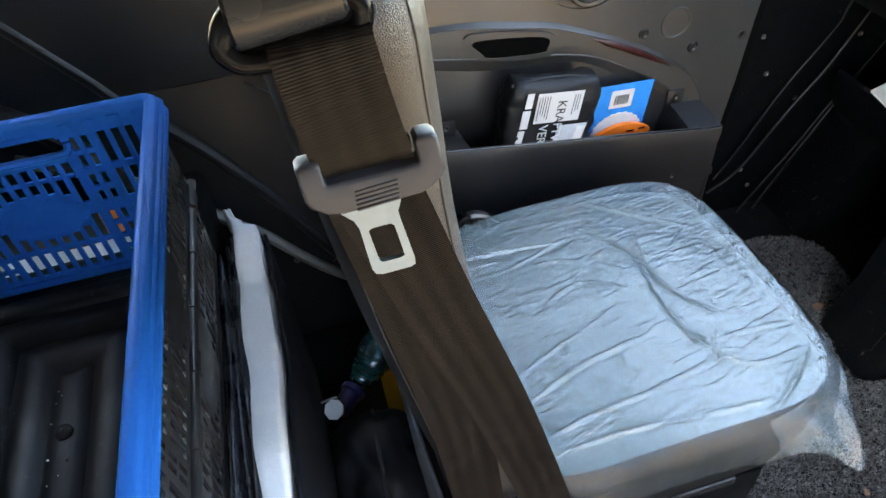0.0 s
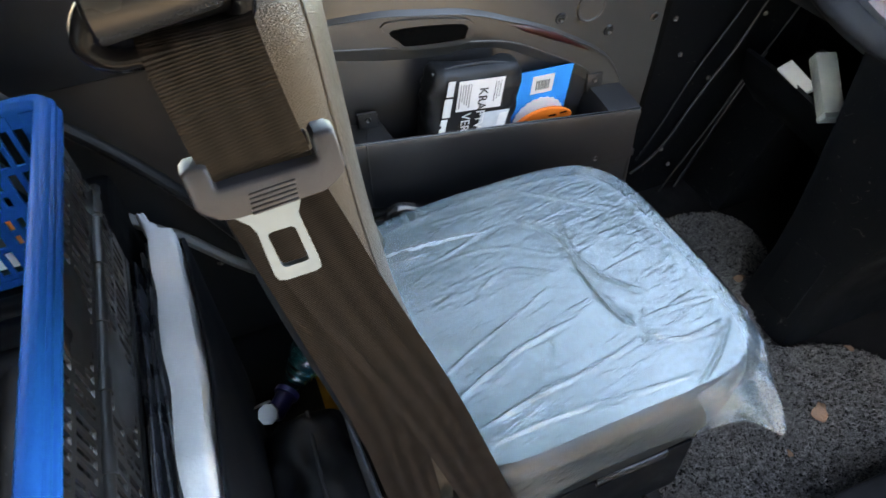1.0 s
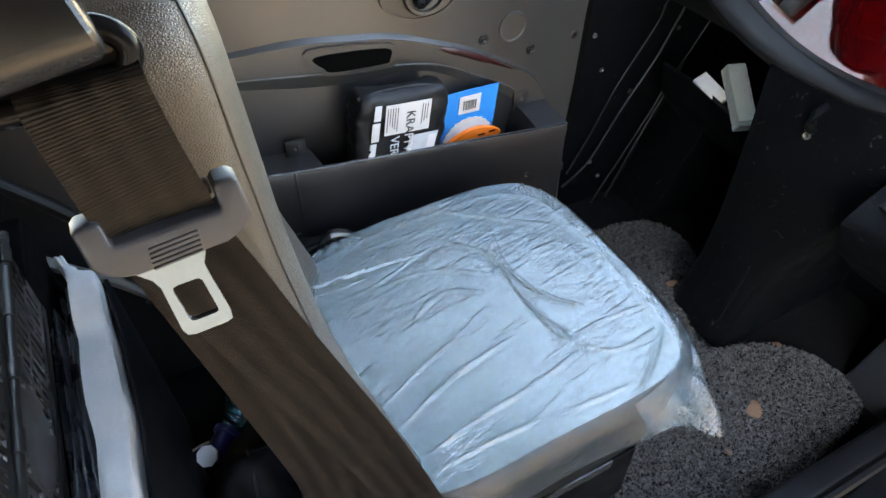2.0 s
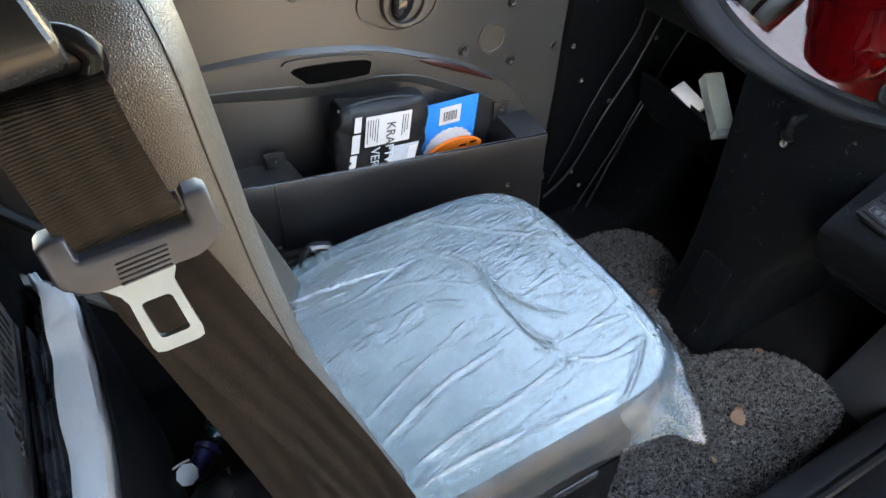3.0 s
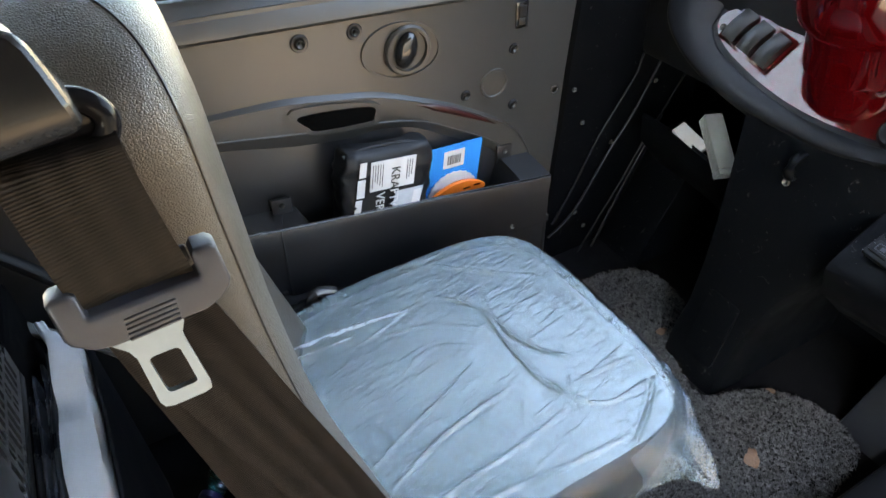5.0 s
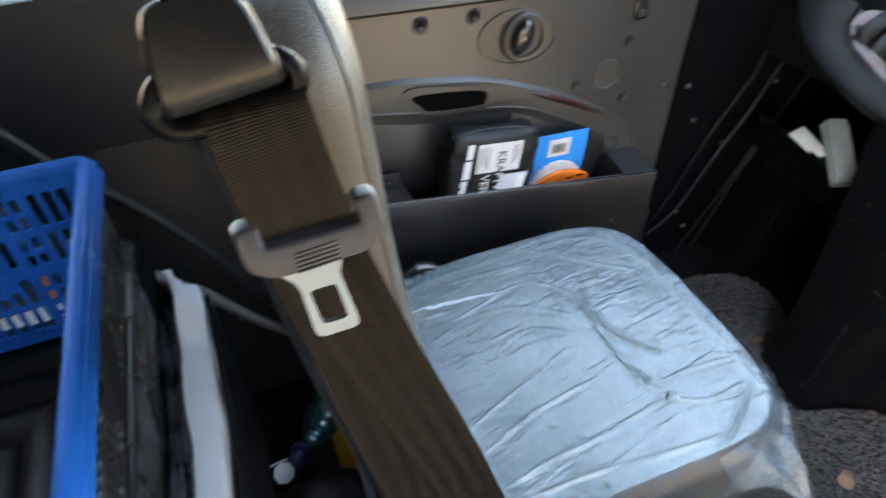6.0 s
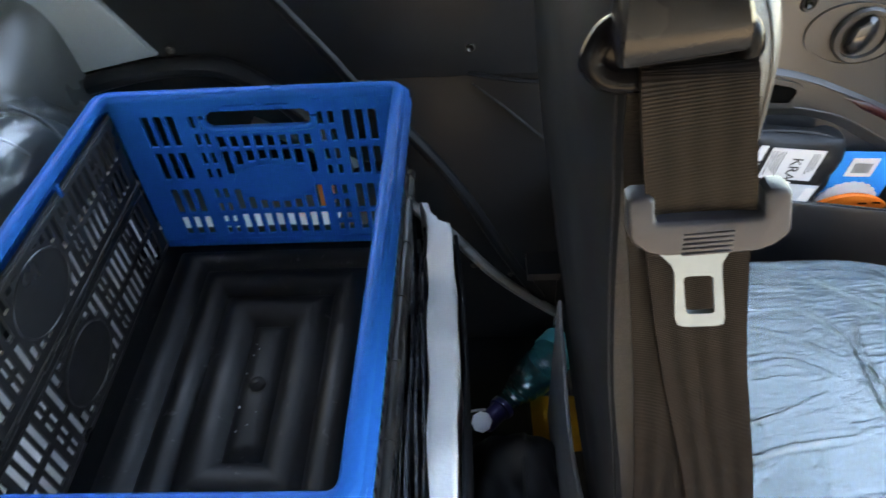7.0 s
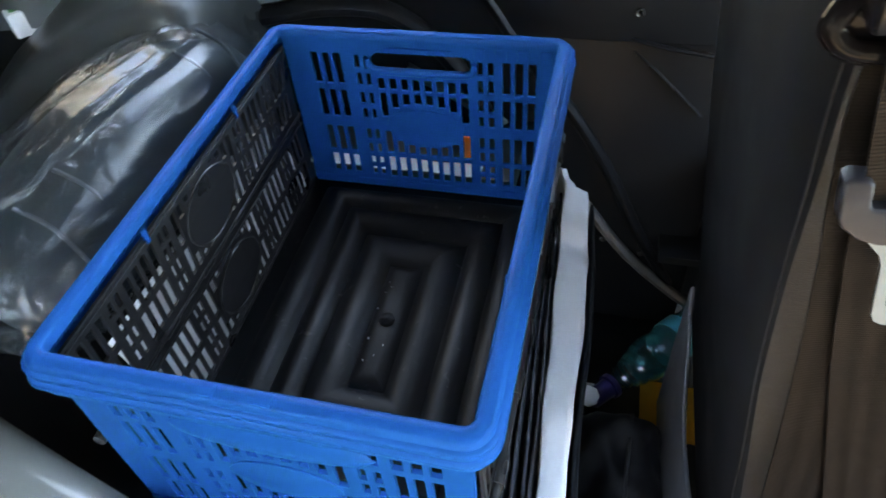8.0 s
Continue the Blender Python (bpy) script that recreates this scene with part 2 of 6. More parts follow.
def film_material(name, tint, clear, rough, relief=1.0, gloss=1.0):
    """Thin hazy polythene: part see-through, part glossy milky film with fine crinkles."""
    m = surface(name, tint, rough, coarse=14, fine=90, bump=0.35, depth=0.004, second=tuple(c * 0.85 for c in tint), rough_spread=0.05, spec=0.2)
    n, l = m.node_tree.nodes, m.node_tree.links
    b = n["Principled BSDF"]
    co = n.new("ShaderNodeTexCoord")
    stretch = n.new("ShaderNodeMapping")
    stretch.inputs["Scale"].default_value = (0.35, 1.7, 1.0)
    stretch.inputs["Rotation"].default_value = (0, 0, radians(-20))
    turn = n.new("ShaderNodeMapping")
    turn.inputs["Rotation"].default_value = (0, 0, radians(-11))
    l.new(co.outputs["Object"], turn.inputs["Vector"])
    l.new(turn.outputs[0], stretch.inputs["Vector"])
    last = b.inputs["Normal"].links[0].from_socket
    for scale, strength, deep in ((16.0, 0.35, 0.006), (70.0, 1.0, 0.003), (190.0, 1.0, 0.0014)):
        ridge = n.new("ShaderNodeTexNoise")
        ridge.noise_type = "RIDGED_MULTIFRACTAL"
        ridge.inputs["Scale"].default_value, ridge.inputs["Detail"].default_value = scale, 3.0
        l.new(stretch.outputs[0], ridge.inputs["Vector"])
        bp = n.new("ShaderNodeBump")
        bp.inputs["Strength"].default_value, bp.inputs["Distance"].default_value = strength * relief, deep
        l.new(ridge.outputs["Fac"], bp.inputs["Height"])
        l.new(last, bp.inputs["Normal"])
        last = bp.outputs[0]
    cells = n.new("ShaderNodeTexVoronoi")
    cells.feature, cells.inputs["Scale"].default_value = "SMOOTH_F1", 330.0
    l.new(co.outputs["Object"], cells.inputs["Vector"])
    bp = n.new("ShaderNodeBump")
    bp.inputs["Strength"].default_value, bp.inputs["Distance"].default_value = 0.35 * relief, 0.0012
    l.new(cells.outputs["Distance"], bp.inputs["Height"])
    l.new(last, bp.inputs["Normal"])
    last = bp.outputs[0]
    l.new(last, b.inputs["Normal"])
    clr = n.new("ShaderNodeBsdfTransparent")
    mix = n.new("ShaderNodeMixShader")
    mix.inputs[0].default_value = 1 - clear
    l.new(clr.outputs[0], mix.inputs[1])
    l.new(b.outputs[0], mix.inputs[2])
    # both faces of the sheet mirror the light, whether or not it is see-through
    shine, edge, twice, top = n.new("ShaderNodeBsdfGlossy"), n.new("ShaderNodeFresnel"), n.new("ShaderNodeMath"), n.new("ShaderNodeMixShader")
    shine.inputs["Roughness"].default_value, edge.inputs["IOR"].default_value = rough, 1.5
    twice.operation, twice.use_clamp, twice.inputs[1].default_value = "MULTIPLY", True, 1.8 * gloss
    l.new(last, shine.inputs["Normal"])
    l.new(last, edge.inputs["Normal"])
    l.new(edge.outputs[0], twice.inputs[0])
    l.new(twice.outputs[0], top.inputs[0])
    l.new(mix.outputs[0], top.inputs[1])
    l.new(shine.outputs[0], top.inputs[2])
    l.new(top.outputs[0], n["Material Output"].inputs["Surface"])
    return m


def clear_material(name, tint, rough=0.05):
    m = surface(name, tint, rough, fine=60, bump=0.1)
    b = m.node_tree.nodes["Principled BSDF"]
    b.inputs["Transmission Weight"].default_value = 0.92
    b.inputs["IOR"].default_value = 1.2
    return m


M["webbing"] = webbing_material()
# near-black without gloss, paints the shade of recess and door gap
M["hollow"] = surface("painted_shade", (0.003, 0.003, 0.003), 0.9, bump=0, spec=0.0)
M["film"] = film_material("milky_polythene", (0.15, 0.215, 0.23), 0.44, 0.1, 0.95)
M["clear_film"] = film_material("clear_polythene", (0.04, 0.056, 0.066), 0.76, 0.12, 1.5, 0.3)
# cool tint puts the sky's blue into the corner film's colour
M["corner_film"] = film_material("bunched_polythene", (0.085, 0.125, 0.15), 0.55, 0.16, 0.3, 0.3)
M["bag_film"] = film_material("thin_clear_bag", (0.1, 0.12, 0.13), 0.88, 0.14, 0.1, 0.6)
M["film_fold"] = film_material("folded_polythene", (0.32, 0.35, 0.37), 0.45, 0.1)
M["teal"] = film_material("teal_bottle_plastic", (0.012, 0.13, 0.14), 0.72, 0.04, 0.12)
for node in M["teal"].node_tree.nodes:
    if node.type == "BSDF_TRANSPARENT":
        node.inputs["Color"].default_value = (0.35, 0.8, 0.8, 1)
M["glass"] = clear_material("window_glass", (0.9, 0.95, 0.94), 0.0)
M["case"] = film_material("frosted_case_plastic", (0.3, 0.34, 0.35), 0.4, 0.3, 0.2)
M["teal_label"] = surface("teal_printed_label", (0.02, 0.28, 0.3), 0.3, fine=100, bump=0.03)
M["flap_print"] = surface("pale_blue_print", (0.4, 0.45, 0.5), 0.5, bump=0)
M["green"] = surface("green_print", (0.03, 0.3, 0.06), 0.4, bump=0)
M["print"] = surface("white_print", (0.5, 0.51, 0.52), 0.55, bump=0, second=(0.45, 0.46, 0.47))
M["purple"] = surface("violet_cap", (0.02, 0.014, 0.11), 0.35, fine=100, bump=0.05)


# ---- mesh helpers ----
def thing(name, at, label, category, group="", kind=""):
    ob = new(name)
    ob.empty_display_size = 0.05
    ob.location = at
    return tagged(ob, label, category, group, kind)


def finish(bm, name, material, sharp=38):
    bmesh.ops.recalc_face_normals(bm, faces=bm.faces)
    for f in bm.faces:
        f.smooth = True
    for e in bm.edges:
        if len(e.link_faces) > 2 or (len(e.link_faces) == 2 and e.calc_face_angle(0) > radians(sharp)):
            e.smooth = False
    me = bpy.data.meshes.new(name)
    bm.to_mesh(me)
    bm.free()
    me.materials.append(material)
    return me


def part(name, bm, material, parent, label="", sharp=38):
    """One mesh under a thing (an Empty) or under a part; built in world metres."""
    ob = new(name, bm if isinstance(bm, bpy.types.Mesh) else finish(bm, name, material, sharp))
    ob.parent = parent
    if parent is not None and parent.type == "EMPTY":
        ob.matrix_parent_inverse = Matrix.Translation(-parent.location)
    return tagged(ob, label)


def single(name, bm, material, label, category, group="", kind="", sharp=38):
    return tagged(new(name, finish(bm, name, material, sharp)), label, category, group, kind)


def join(bm, other, m=None):
    """Copy other's faces into bm, moved by m, and free other."""
    made = [bm.verts.new(m @ v.co if m else v.co) for v in other.verts]
    other.verts.index_update()
    for f in other.faces:
        try:
            bm.faces.new([made[v.index] for v in f.verts])
        except ValueError:
            pass
    other.free()
    return bm


def box(bm, x0, x1, y0, y1, z0, z1, r=0.0, seg=2, m=None):
    t = bmesh.new()
    bmesh.ops.create_cube(t, size=1, matrix=Matrix.LocRotScale(((x0 + x1) / 2, (y0 + y1) / 2, (z0 + z1) / 2), None, (x1 - x0, y1 - y0, z1 - z0)))
    if r:
        bmesh.ops.bevel(t, geom=t.edges[:], offset=r, segments=seg, profile=0.5, affect="EDGES")
    return join(bm, t, m)


def plain(x0, x1, y0, y1, z0, z1, r=0.0, seg=2, m=None):
    return box(bmesh.new(), x0, x1, y0, y1, z0, z1, r, seg, m)


def smooth(points, n=6, closed=False):
    """Points along a Catmull-Rom curve."""
    p = [Vector(q) for q in points]
    out, count = [], len(p)
    for i in range(count if closed else count - 1):
        a, b, c, d = (p[(i + k) % count] if closed else p[min(max(i + k, 0), count - 1)] for k in (-1, 0, 1, 2))
        for j in range(n):
            t = j / n
            out.append(0.5 * (2 * b + (c - a) * t + (2 * a - 5 * b + 4 * c - d) * t * t + (3 * b - a - 3 * c + d) * t ** 3))
    if not closed:
        out.append(p[-1])
    return out


def tube(bm, points, r, sides=8, closed=False, flat=1.0, up=None):
    """A round or flattened bar along points; r may be a list."""
    pts = [Vector(q) for q in points]
    n = len(pts)
    rings = []
    last = None
    for i, p in enumerate(pts):
        a, b = (pts[(i - 1) % n], pts[(i + 1) % n]) if closed else (pts[max(i - 1, 0)], pts[min(i + 1, n - 1)])
        way = (b - a).normalized()
        side = way.cross(Vector(up) if up else Vector((0.13, 0.2, 1))).normalized()
        if last and side.dot(last) < 0:
            side = -side
        last = side
        top = side.cross(way)
        rad = r[i] if isinstance(r, (list, tuple)) else r
        rings.append([bm.verts.new(p + side * rad * math.cos(2 * math.pi * k / sides) + top * rad * flat * math.sin(2 * math.pi * k / sides)) for k in range(sides)])
    for i in range(n if closed else n - 1):
        a, b = rings[i], rings[(i + 1) % n]
        for k in range(sides):
            bm.faces.new((a[k], a[(k + 1) % sides], b[(k + 1) % sides], b[k]))
    if not closed:
        bm.faces.new(rings[0])
        bm.faces.new(rings[-1])
    return bm


def slab(bm, outline, y0, y1, r=0.0, axes="xz", seg=2):
    """An outline in two axes pulled along the third from y0 to y1, its edges rounded by r."""
    t = bmesh.new()
    spot = {"xz": lambda a, b, c: (a, c, b), "xy": lambda a, b, c: (a, b, c), "yz": lambda a, b, c: (c, a, b)}[axes]
    low = [t.verts.new(spot(a, b, y0)) for a, b in outline]
    high = [t.verts.new(spot(a, b, y1)) for a, b in outline]
    n = len(outline)
    f0, f1 = t.faces.new(low), t.faces.new(high)
    for i in range(n):
        t.faces.new((low[i], low[(i + 1) % n], high[(i + 1) % n], high[i]))
    bmesh.ops.recalc_face_normals(t, faces=t.faces)
    if r:
        rim = set(f0.edges) | set(f1.edges)
        bmesh.ops.bevel(t, geom=list(rim), offset=r, segments=seg, profile=0.5, affect="EDGES")
    return join(bm, t)


def ring_slab(bm, outer, inner, y0, y1, axes="xz"):
    """A frame between two outlines of equal length."""
    spot = {"xz": lambda a, b, c: (a, c, b), "xy": lambda a, b, c: (a, b, c)}[axes]
    rows = [[bm.verts.new(spot(a, b, c)) for a, b in o] for o, c in ((outer, y0), (inner, y0), (inner, y1), (outer, y1))]
    n = len(outer)
    for k in range(4):
        a, b = rows[k], rows[(k + 1) % 4]
        for i in range(n):
            bm.faces.new((a[i], a[(i + 1) % n], b[(i + 1) % n], b[i]))
    return bm


def round_rect(x0, x1, z0, z1, r, n=4):
    out = []
    for cx, cz, a in ((x1 - r, z1 - r, 0), (x0 + r, z1 - r, 90), (x0 + r, z0 + r, 180), (x1 - r, z0 + r, 270)):
        out += [(cx + r * math.cos(radians(a + 90 * k / n)), cz + r * math.sin(radians(a + 90 * k / n))) for k in range(n + 1)]
    return out


def lathe(bm, profile, at, axis, sides=20):
    """Turn (radius, height) pairs round axis through at."""
    axis = Vector(axis).normalized()
    q = Vector((0, 0, 1)).rotation_difference(axis)
    rows = []
    for r, h in profile:
        rows.append([bm.verts.new(Vector(at) + q @ Vector((max(r, 1e-5) * math.cos(2 * math.pi * k / sides), max(r, 1e-5) * math.sin(2 * math.pi * k / sides), h))) for k in range(sides)])
    for a, b in zip(rows, rows[1:]):
        for k in range(sides):
            bm.faces.new((a[k], a[(k + 1) % sides], b[(k + 1) % sides], b[k]))
    bm.faces.new(rows[0])
    bm.faces.new(rows[-1])
    return bm


def grid(bm, rows):
    """Faces over rows of points."""
    v = [[bm.verts.new(p) for p in row] for row in rows]
    for a, b in zip(v, v[1:]):
        for i in range(len(a) - 1):
            bm.faces.new((a[i], a[i + 1], b[i + 1], b[i]))
    return bm


def lettering(name, text, size, m, material, parent):
    c = bpy.data.curves.new(name, "FONT")
    c.body, c.size, c.extrude, c.align_x, c.align_y = text, size, 0.0003, "LEFT", "CENTER"
    ob = new(name, c)
    me = bpy.data.meshes.new_from_object(ob)
    bpy.data.objects.remove(ob)
    me.transform(m)
    me.materials.clear()
    me.materials.append(material)
    return part(name, me, material, parent)


def screw(name, at, axis, r, parent, material):
    bm = lathe(bmesh.new(), [(r * 0.35, 0), (r * 0.4, r * 0.1), (r * 0.85, r * 0.55), (r, r * 0.2), (r, 0)], at, axis, 12)
    return part(name, bm, material, parent)


# ---- setting ----
single("ground", plain(-300, 300, -300, 300, -0.5, -0.34), M["ground"], "pale warm gravel ground outside the small vehicle", "ground", kind="structure")
single("floor", plain(-0.09, 1.35, 0.2, 1.0, -0.06, -0.012, 0.004), M["carpet"], "black carpeted cabin floor", "floor", kind="structure")
single("cargo_floor", plain(-1.3, -0.125, 0.2, 1.0, -0.06, 0.418, 0.01), M["carpet"], "black carpeted raised cargo floor behind the seat", "floor", kind="structure")
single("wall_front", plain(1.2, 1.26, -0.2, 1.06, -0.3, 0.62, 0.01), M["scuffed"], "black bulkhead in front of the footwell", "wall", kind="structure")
single("wall_rear", plain(-1.36, -1.3, -0.24, 1.06, -0.3, 1.4, 0.01), M["rear"], "dark rear wall of the cargo space", "wall", kind="structure")
single("ceiling", plain(-1.36, 0.74, -0.24, 1.06, 1.4, 1.46, 0.01), M["roof"], "dark fabric headliner of the cabin roof", "ceiling", kind="structure")
bm = plain(-1.36, -0.2, -0.24, -0.18, -0.34, 0.8, 0.01)
box(bm, -1.36, -0.2, -0.24, -0.18, 1.32, 1.4, 0.01)
box(bm, -1.36, -1.2, -0.24, -0.18, 0.8, 1.32, 0.01)
box(bm, -0.3, -0.2, -0.24, -0.18, 0.8, 1.32, 0.01)
box(bm, -0.2, 1.26, -0.24, -0.18, 1.0, 1.4, 0.01)
box(bm, 1.18, 1.26, -0.24, -0.18, -0.34, 1.0, 0.01)
box(bm, -0.2, 1.18, -0.24, -0.18, -0.34, -0.1, 0.01)
single("wall_right", bm, M["rear"], "dark near side of the body with the open doorway", "wall", kind="structure")
pane = single("window_1", plain(-1.2, -0.3, -0.212, -0.208, 0.8, 1.32), M["glass"], "clear near-side rear quarter window glass", "window", kind="structure")
pane.visible_shadow = False
# unseen wall, added to keep the sun off the near ground
single("wall_outside", plain(-2.25, -2.0, -1.7, 3.0, -0.34, 3.6, 0.01), M["render"], "added unseen cream wall that shades the near ground", "wall", kind="structure")
# second unseen wall, added to cut the low sky seen through the doorway
single("wall_outside_side", plain(-2.0, 8.0, -3.4, -3.2, -0.34, 1.9, 0.01), M["render"], "added unseen cream wall that hides the low sky", "wall", kind="structure")
# pillars round the windows
bm = bmesh.new()
tube(bm, smooth([(1.22, 1.0, 0.6), (1.0, 1.0, 1.0), (0.75, 1.0, 1.43)]), 0.035, 10)
tube(bm, smooth([(-0.25, 1.0, 0.6), (-0.22, 1.0, 1.0), (-0.2, 1.0, 1.43)]), 0.06, 10)
tube(bm, smooth([(-1.3, 1.0, 0.6), (-1.25, 1.0, 1.0), (-1.1, 1.0, 1.43)]), 0.06, 10)
single("trim", bm, M["rear"], "dark window pillars beside the far door", "trim", kind="structure")

DOOR_Y = 0.975


def D(x, z):
    """A spot on the door's inner face."""
    return 0.079 + (x - 0.079) * 0.96, 1.013 - (1.013 - z) * 0.96


def far_door():
    door = thing("door_1", (0.4, DOOR_Y, 0.0), "closed far door with dark grained plastic lining, grab recess and open map pocket", "door", kind="structure")
    y = DOOR_Y
    # upper lining, from sill to the sweeping ridge
    front = [(0.795, 0.02), (0.808, 0.2), (0.82, 0.338), (0.826, 0.457), (0.84, 0.62), (0.845, 0.66)]
    panel = slab(bmesh.new(), [(0.06, 0.02)] + front + [(0.06, 0.70)], y, y + 0.035, 0.003)
    lining = part("lining", panel, M["door"], door)
    # window sill: a rounded shelf that falls gently to the front
    bm = bmesh.new()
    rows = []
    prof = [(y, -0.006), (y - 0.007, -0.003), (y - 0.01, 0.002), (y - 0.009, 0.007), (y + 0.002, 0.028), (y + 0.01, 0.041), (y + 0.015, 0.047), (y + 0.018, 0.049), (y + 0.03, 0.05)]
    for i in range(13):
        x = 0.05 + 0.8 * i / 12
        z = 0.672 - (x - 0.05) * 0.06
        rows.append([(x, py, z + pz) for py, pz in prof])
    grid(bm, rows)
    part("window_sill", bm, M["door"], door)
    seal = bmesh.new()
    tube(seal, [(0.05, y + 0.012, 0.733), (0.45, y + 0.012, 0.709), (0.85, y + 0.012, 0.685)], 0.008, 8)
    part("window_seal", seal, M["rubber"], door, "black rubber window seal")
    pane = part("pane", plain(-0.2, 1.1, y + 0.03, y + 0.034, 0.66, 1.4), M["glass"], door, "clear side window glass")
    pane.visible_shadow = False
    # armrest with its grab recess, swept down in front into a slim ridge
    top = [(0.1, 0.576), (0.197, 0.571), (0.29, 0.565), (0.36, 0.553), (0.432, 0.538), (0.496, 0.513), (0.545, 0.492), (0.598, 0.464), (0.675, 0.413), (0.714, 0.363), (0.728, 0.32), (0.735, 0.27)]
    low = [(0.1, 0.548), (0.196, 0.534), (0.28, 0.518), (0.332, 0.508), (0.4, 0.497), (0.45, 0.49), (0.505, 0.474), (0.562, 0.443), (0.642, 0.393), (0.688, 0.345), (0.703, 0.31), (0.71, 0.265)]
    deep = [0.008, 0.008, 0.008, 0.008, 0.008, 0.008, 0.008, 0.008, 0.008, 0.008, 0.008, 0.008]
    def back(p):
        """The same spot drawn onto the shallower face."""
        return 0.079 + (p[0] - 0.079) * 1.042, 1.013 - (1.013 - p[1]) * 1.042

    t3 = smooth([(*back(p), 0) for p in top], 6)
    l3 = smooth([(*back(p), 0) for p in low], 6)
    d3 = smooth([(d, 0, 0) for d in deep], 6)
    rows = []
    for a, b, d in zip(t3, l3, d3):
        d = d.x
        ring = []
        for f, g in ((-0.12, -0.02), (-0.03, 0.8), (0.0, 0.98), (0.05, 1.0), (0.5, 1.02), (0.94, 1.0), (0.985, 0.985), (1.02, 0.94), (1.4, 0.5), (1.55, -0.002)):
            ring.append((a.x + (b.x - a.x) * f, y - d * g, a.y + (b.y - a.y) * f))
        rows.append(ring)
    # thin beads added to draw the highlight lines along the armrest edges
    beads = []
    for f in (0.01, 0.975):
        beads.append([(a.x + (b.x - a.x) * f, y - d.x * 0.985, a.y + (b.y - a.y) * f) for a, b, d in zip(t3, l3, d3)])
    arm = part("armrest", grid(bmesh.new(), rows), M["door"], door, "dark armrest moulding sweeping down in front")
    for line in beads:
        part("edge_bead", tube(bmesh.new(), line, 0.0017, 8), M["door"], arm)
    # strip laid on the ridge to paint in the red sheen
    trim = [(a.x + (b.x - a.x) * 0.16, y - d.x * 1.02, a.y + (b.y - a.y) * 0.16) for a, b, d in zip(t3[31:47], l3[31:47], d3[31:47])]
    part("red_trim", tube(bmesh.new(), trim, [0.0008] * 2 + [0.003, 0.005] + [0.0065] * 7 + [0.005, 0.004, 0.003, 0.002, 0.001], 10), M["red_sheen"], arm, "dark red strip painted as the dash's reflection")
    # grab recess: raised lip, its shade drawn as a flat near-black panel
    ya = y - 0.012
    c = [(0.3, 0.556), (0.425, 0.534), (0.432, 0.503), (0.418, 0.496), (0.33, 0.508), (0.312, 0.522)]
    out = smooth([(*back(p), 0) for p in c], 4, True)
    mid = Vector((sum(p.x for p in out), sum(p.y for p in out), 0)) / len(out)
    o2 = [(p.x, p.y) for p in out]
    i2 = [((p.x - mid.x) * 0.86 + mid.x, (p.y - mid.y) * 0.66 + mid.y) for p in out]
    part("recess_lip", ring_slab(bmesh.new(), o2, i2, ya - 0.001, ya + 0.012), M["door"], arm, "black rim of the grab recess")
    part("recess", slab(bmesh.new(), i2, ya, ya + 0.003), M["hollow"], arm, "flat near-black panel for the shade in the grab recess")
    # inner lining under the armrest, and the map pocket
    part("lower_lining", slab(bmesh.new(), [(0.1, 0.05), (0.735, 0.05), (0.735, 0.27), (0.7, 0.35), (0.62, 0.42), (0.54, 0.465), (0.45, 0.49), (0.1, 0.52)], y - 0.004, y + 0.004, 0.002), M["black"], door)
    yp = 0.885
    lip = [(0.125, 0.412), (0.204, 0.400), (0.236, 0.393), (0.45, 0.359), (0.69, 0.3195), (0.716, 0.3155), (0.742, 0.312)]
    rows = []
    for p in smooth([(a, b, 0) for a, b in lip], 5):
        x, z = p.x, p.y
        rows.append([(x, yp + 0.012, z - 0.02), (x, yp + 0.011, z - 0.003), (x, yp + 0.006, z), (x, yp + 0.001, z - 0.002), (x, yp - 0.001, z - 0.008), (x, yp + 0.004, z - 0.05), (x, yp + 0.012, 0.02)])
    pocket = part("door_pocket", grid(bmesh.new(), rows), M["black"], door, "open map pocket wall")
    # gloss bead added to catch a highlight line along the lip
    part("lip_bead", tube(bmesh.new(), [(p.x, yp + 0.0035, p.y - 0.001) for p in smooth([(a, b, 0) for a, b in lip], 5)], 0.0016, 8), M["gloss"], pocket)
    # closed shoulders of the pocket behind and in front of its mouth
    rows = []
    for x in (0.125, 0.16, 0.2, 0.255, 0.285, 0.3, 0.306):
        z = 0.398 - (x - 0.2) * 0.14
        drop = 0.0 if x < 0.29 else (x - 0.29) * 3
        rows.append([(x, yp + 0.006, z - 0.004), (x, yp + 0.02, z - 0.006 - drop), (x, 0.95, z - 0.018 - drop), (x, y + 0.002, z - 0.02 - drop)])
    part("pocket_shoulder", grid(bmesh.new(), rows), M["black"], door)
    rows = []
    for x in (0.662, 0.668, 0.68, 0.7, 0.73, 0.746):
        z = 0.322 - (x - 0.68) * 0.15
        drop = 0.0 if x > 0.675 else (0.675 - x) * 5
        rows.append([(x, yp + 0.004, z - 0.003), (x, yp + 0.03, z + 0.001 - drop), (x, 0.94, z + 0.004 - drop), (x, y + 0.002, z + 0.006 - drop)])
    part("pocket_shoulder", grid(bmesh.new(), rows), M["black"], door)
    part("pocket_floor", plain(0.06, 0.75, yp + 0.006, y, 0.2, 0.215), M["black"], door)
    part("pocket_end", slab(bmesh.new(), [(yp + 0.006, 0.03), (y, 0.03), (y, 0.318), (yp + 0.006, 0.307)], 0.738, 0.746, 0.002, "yz"), M["black"], door)
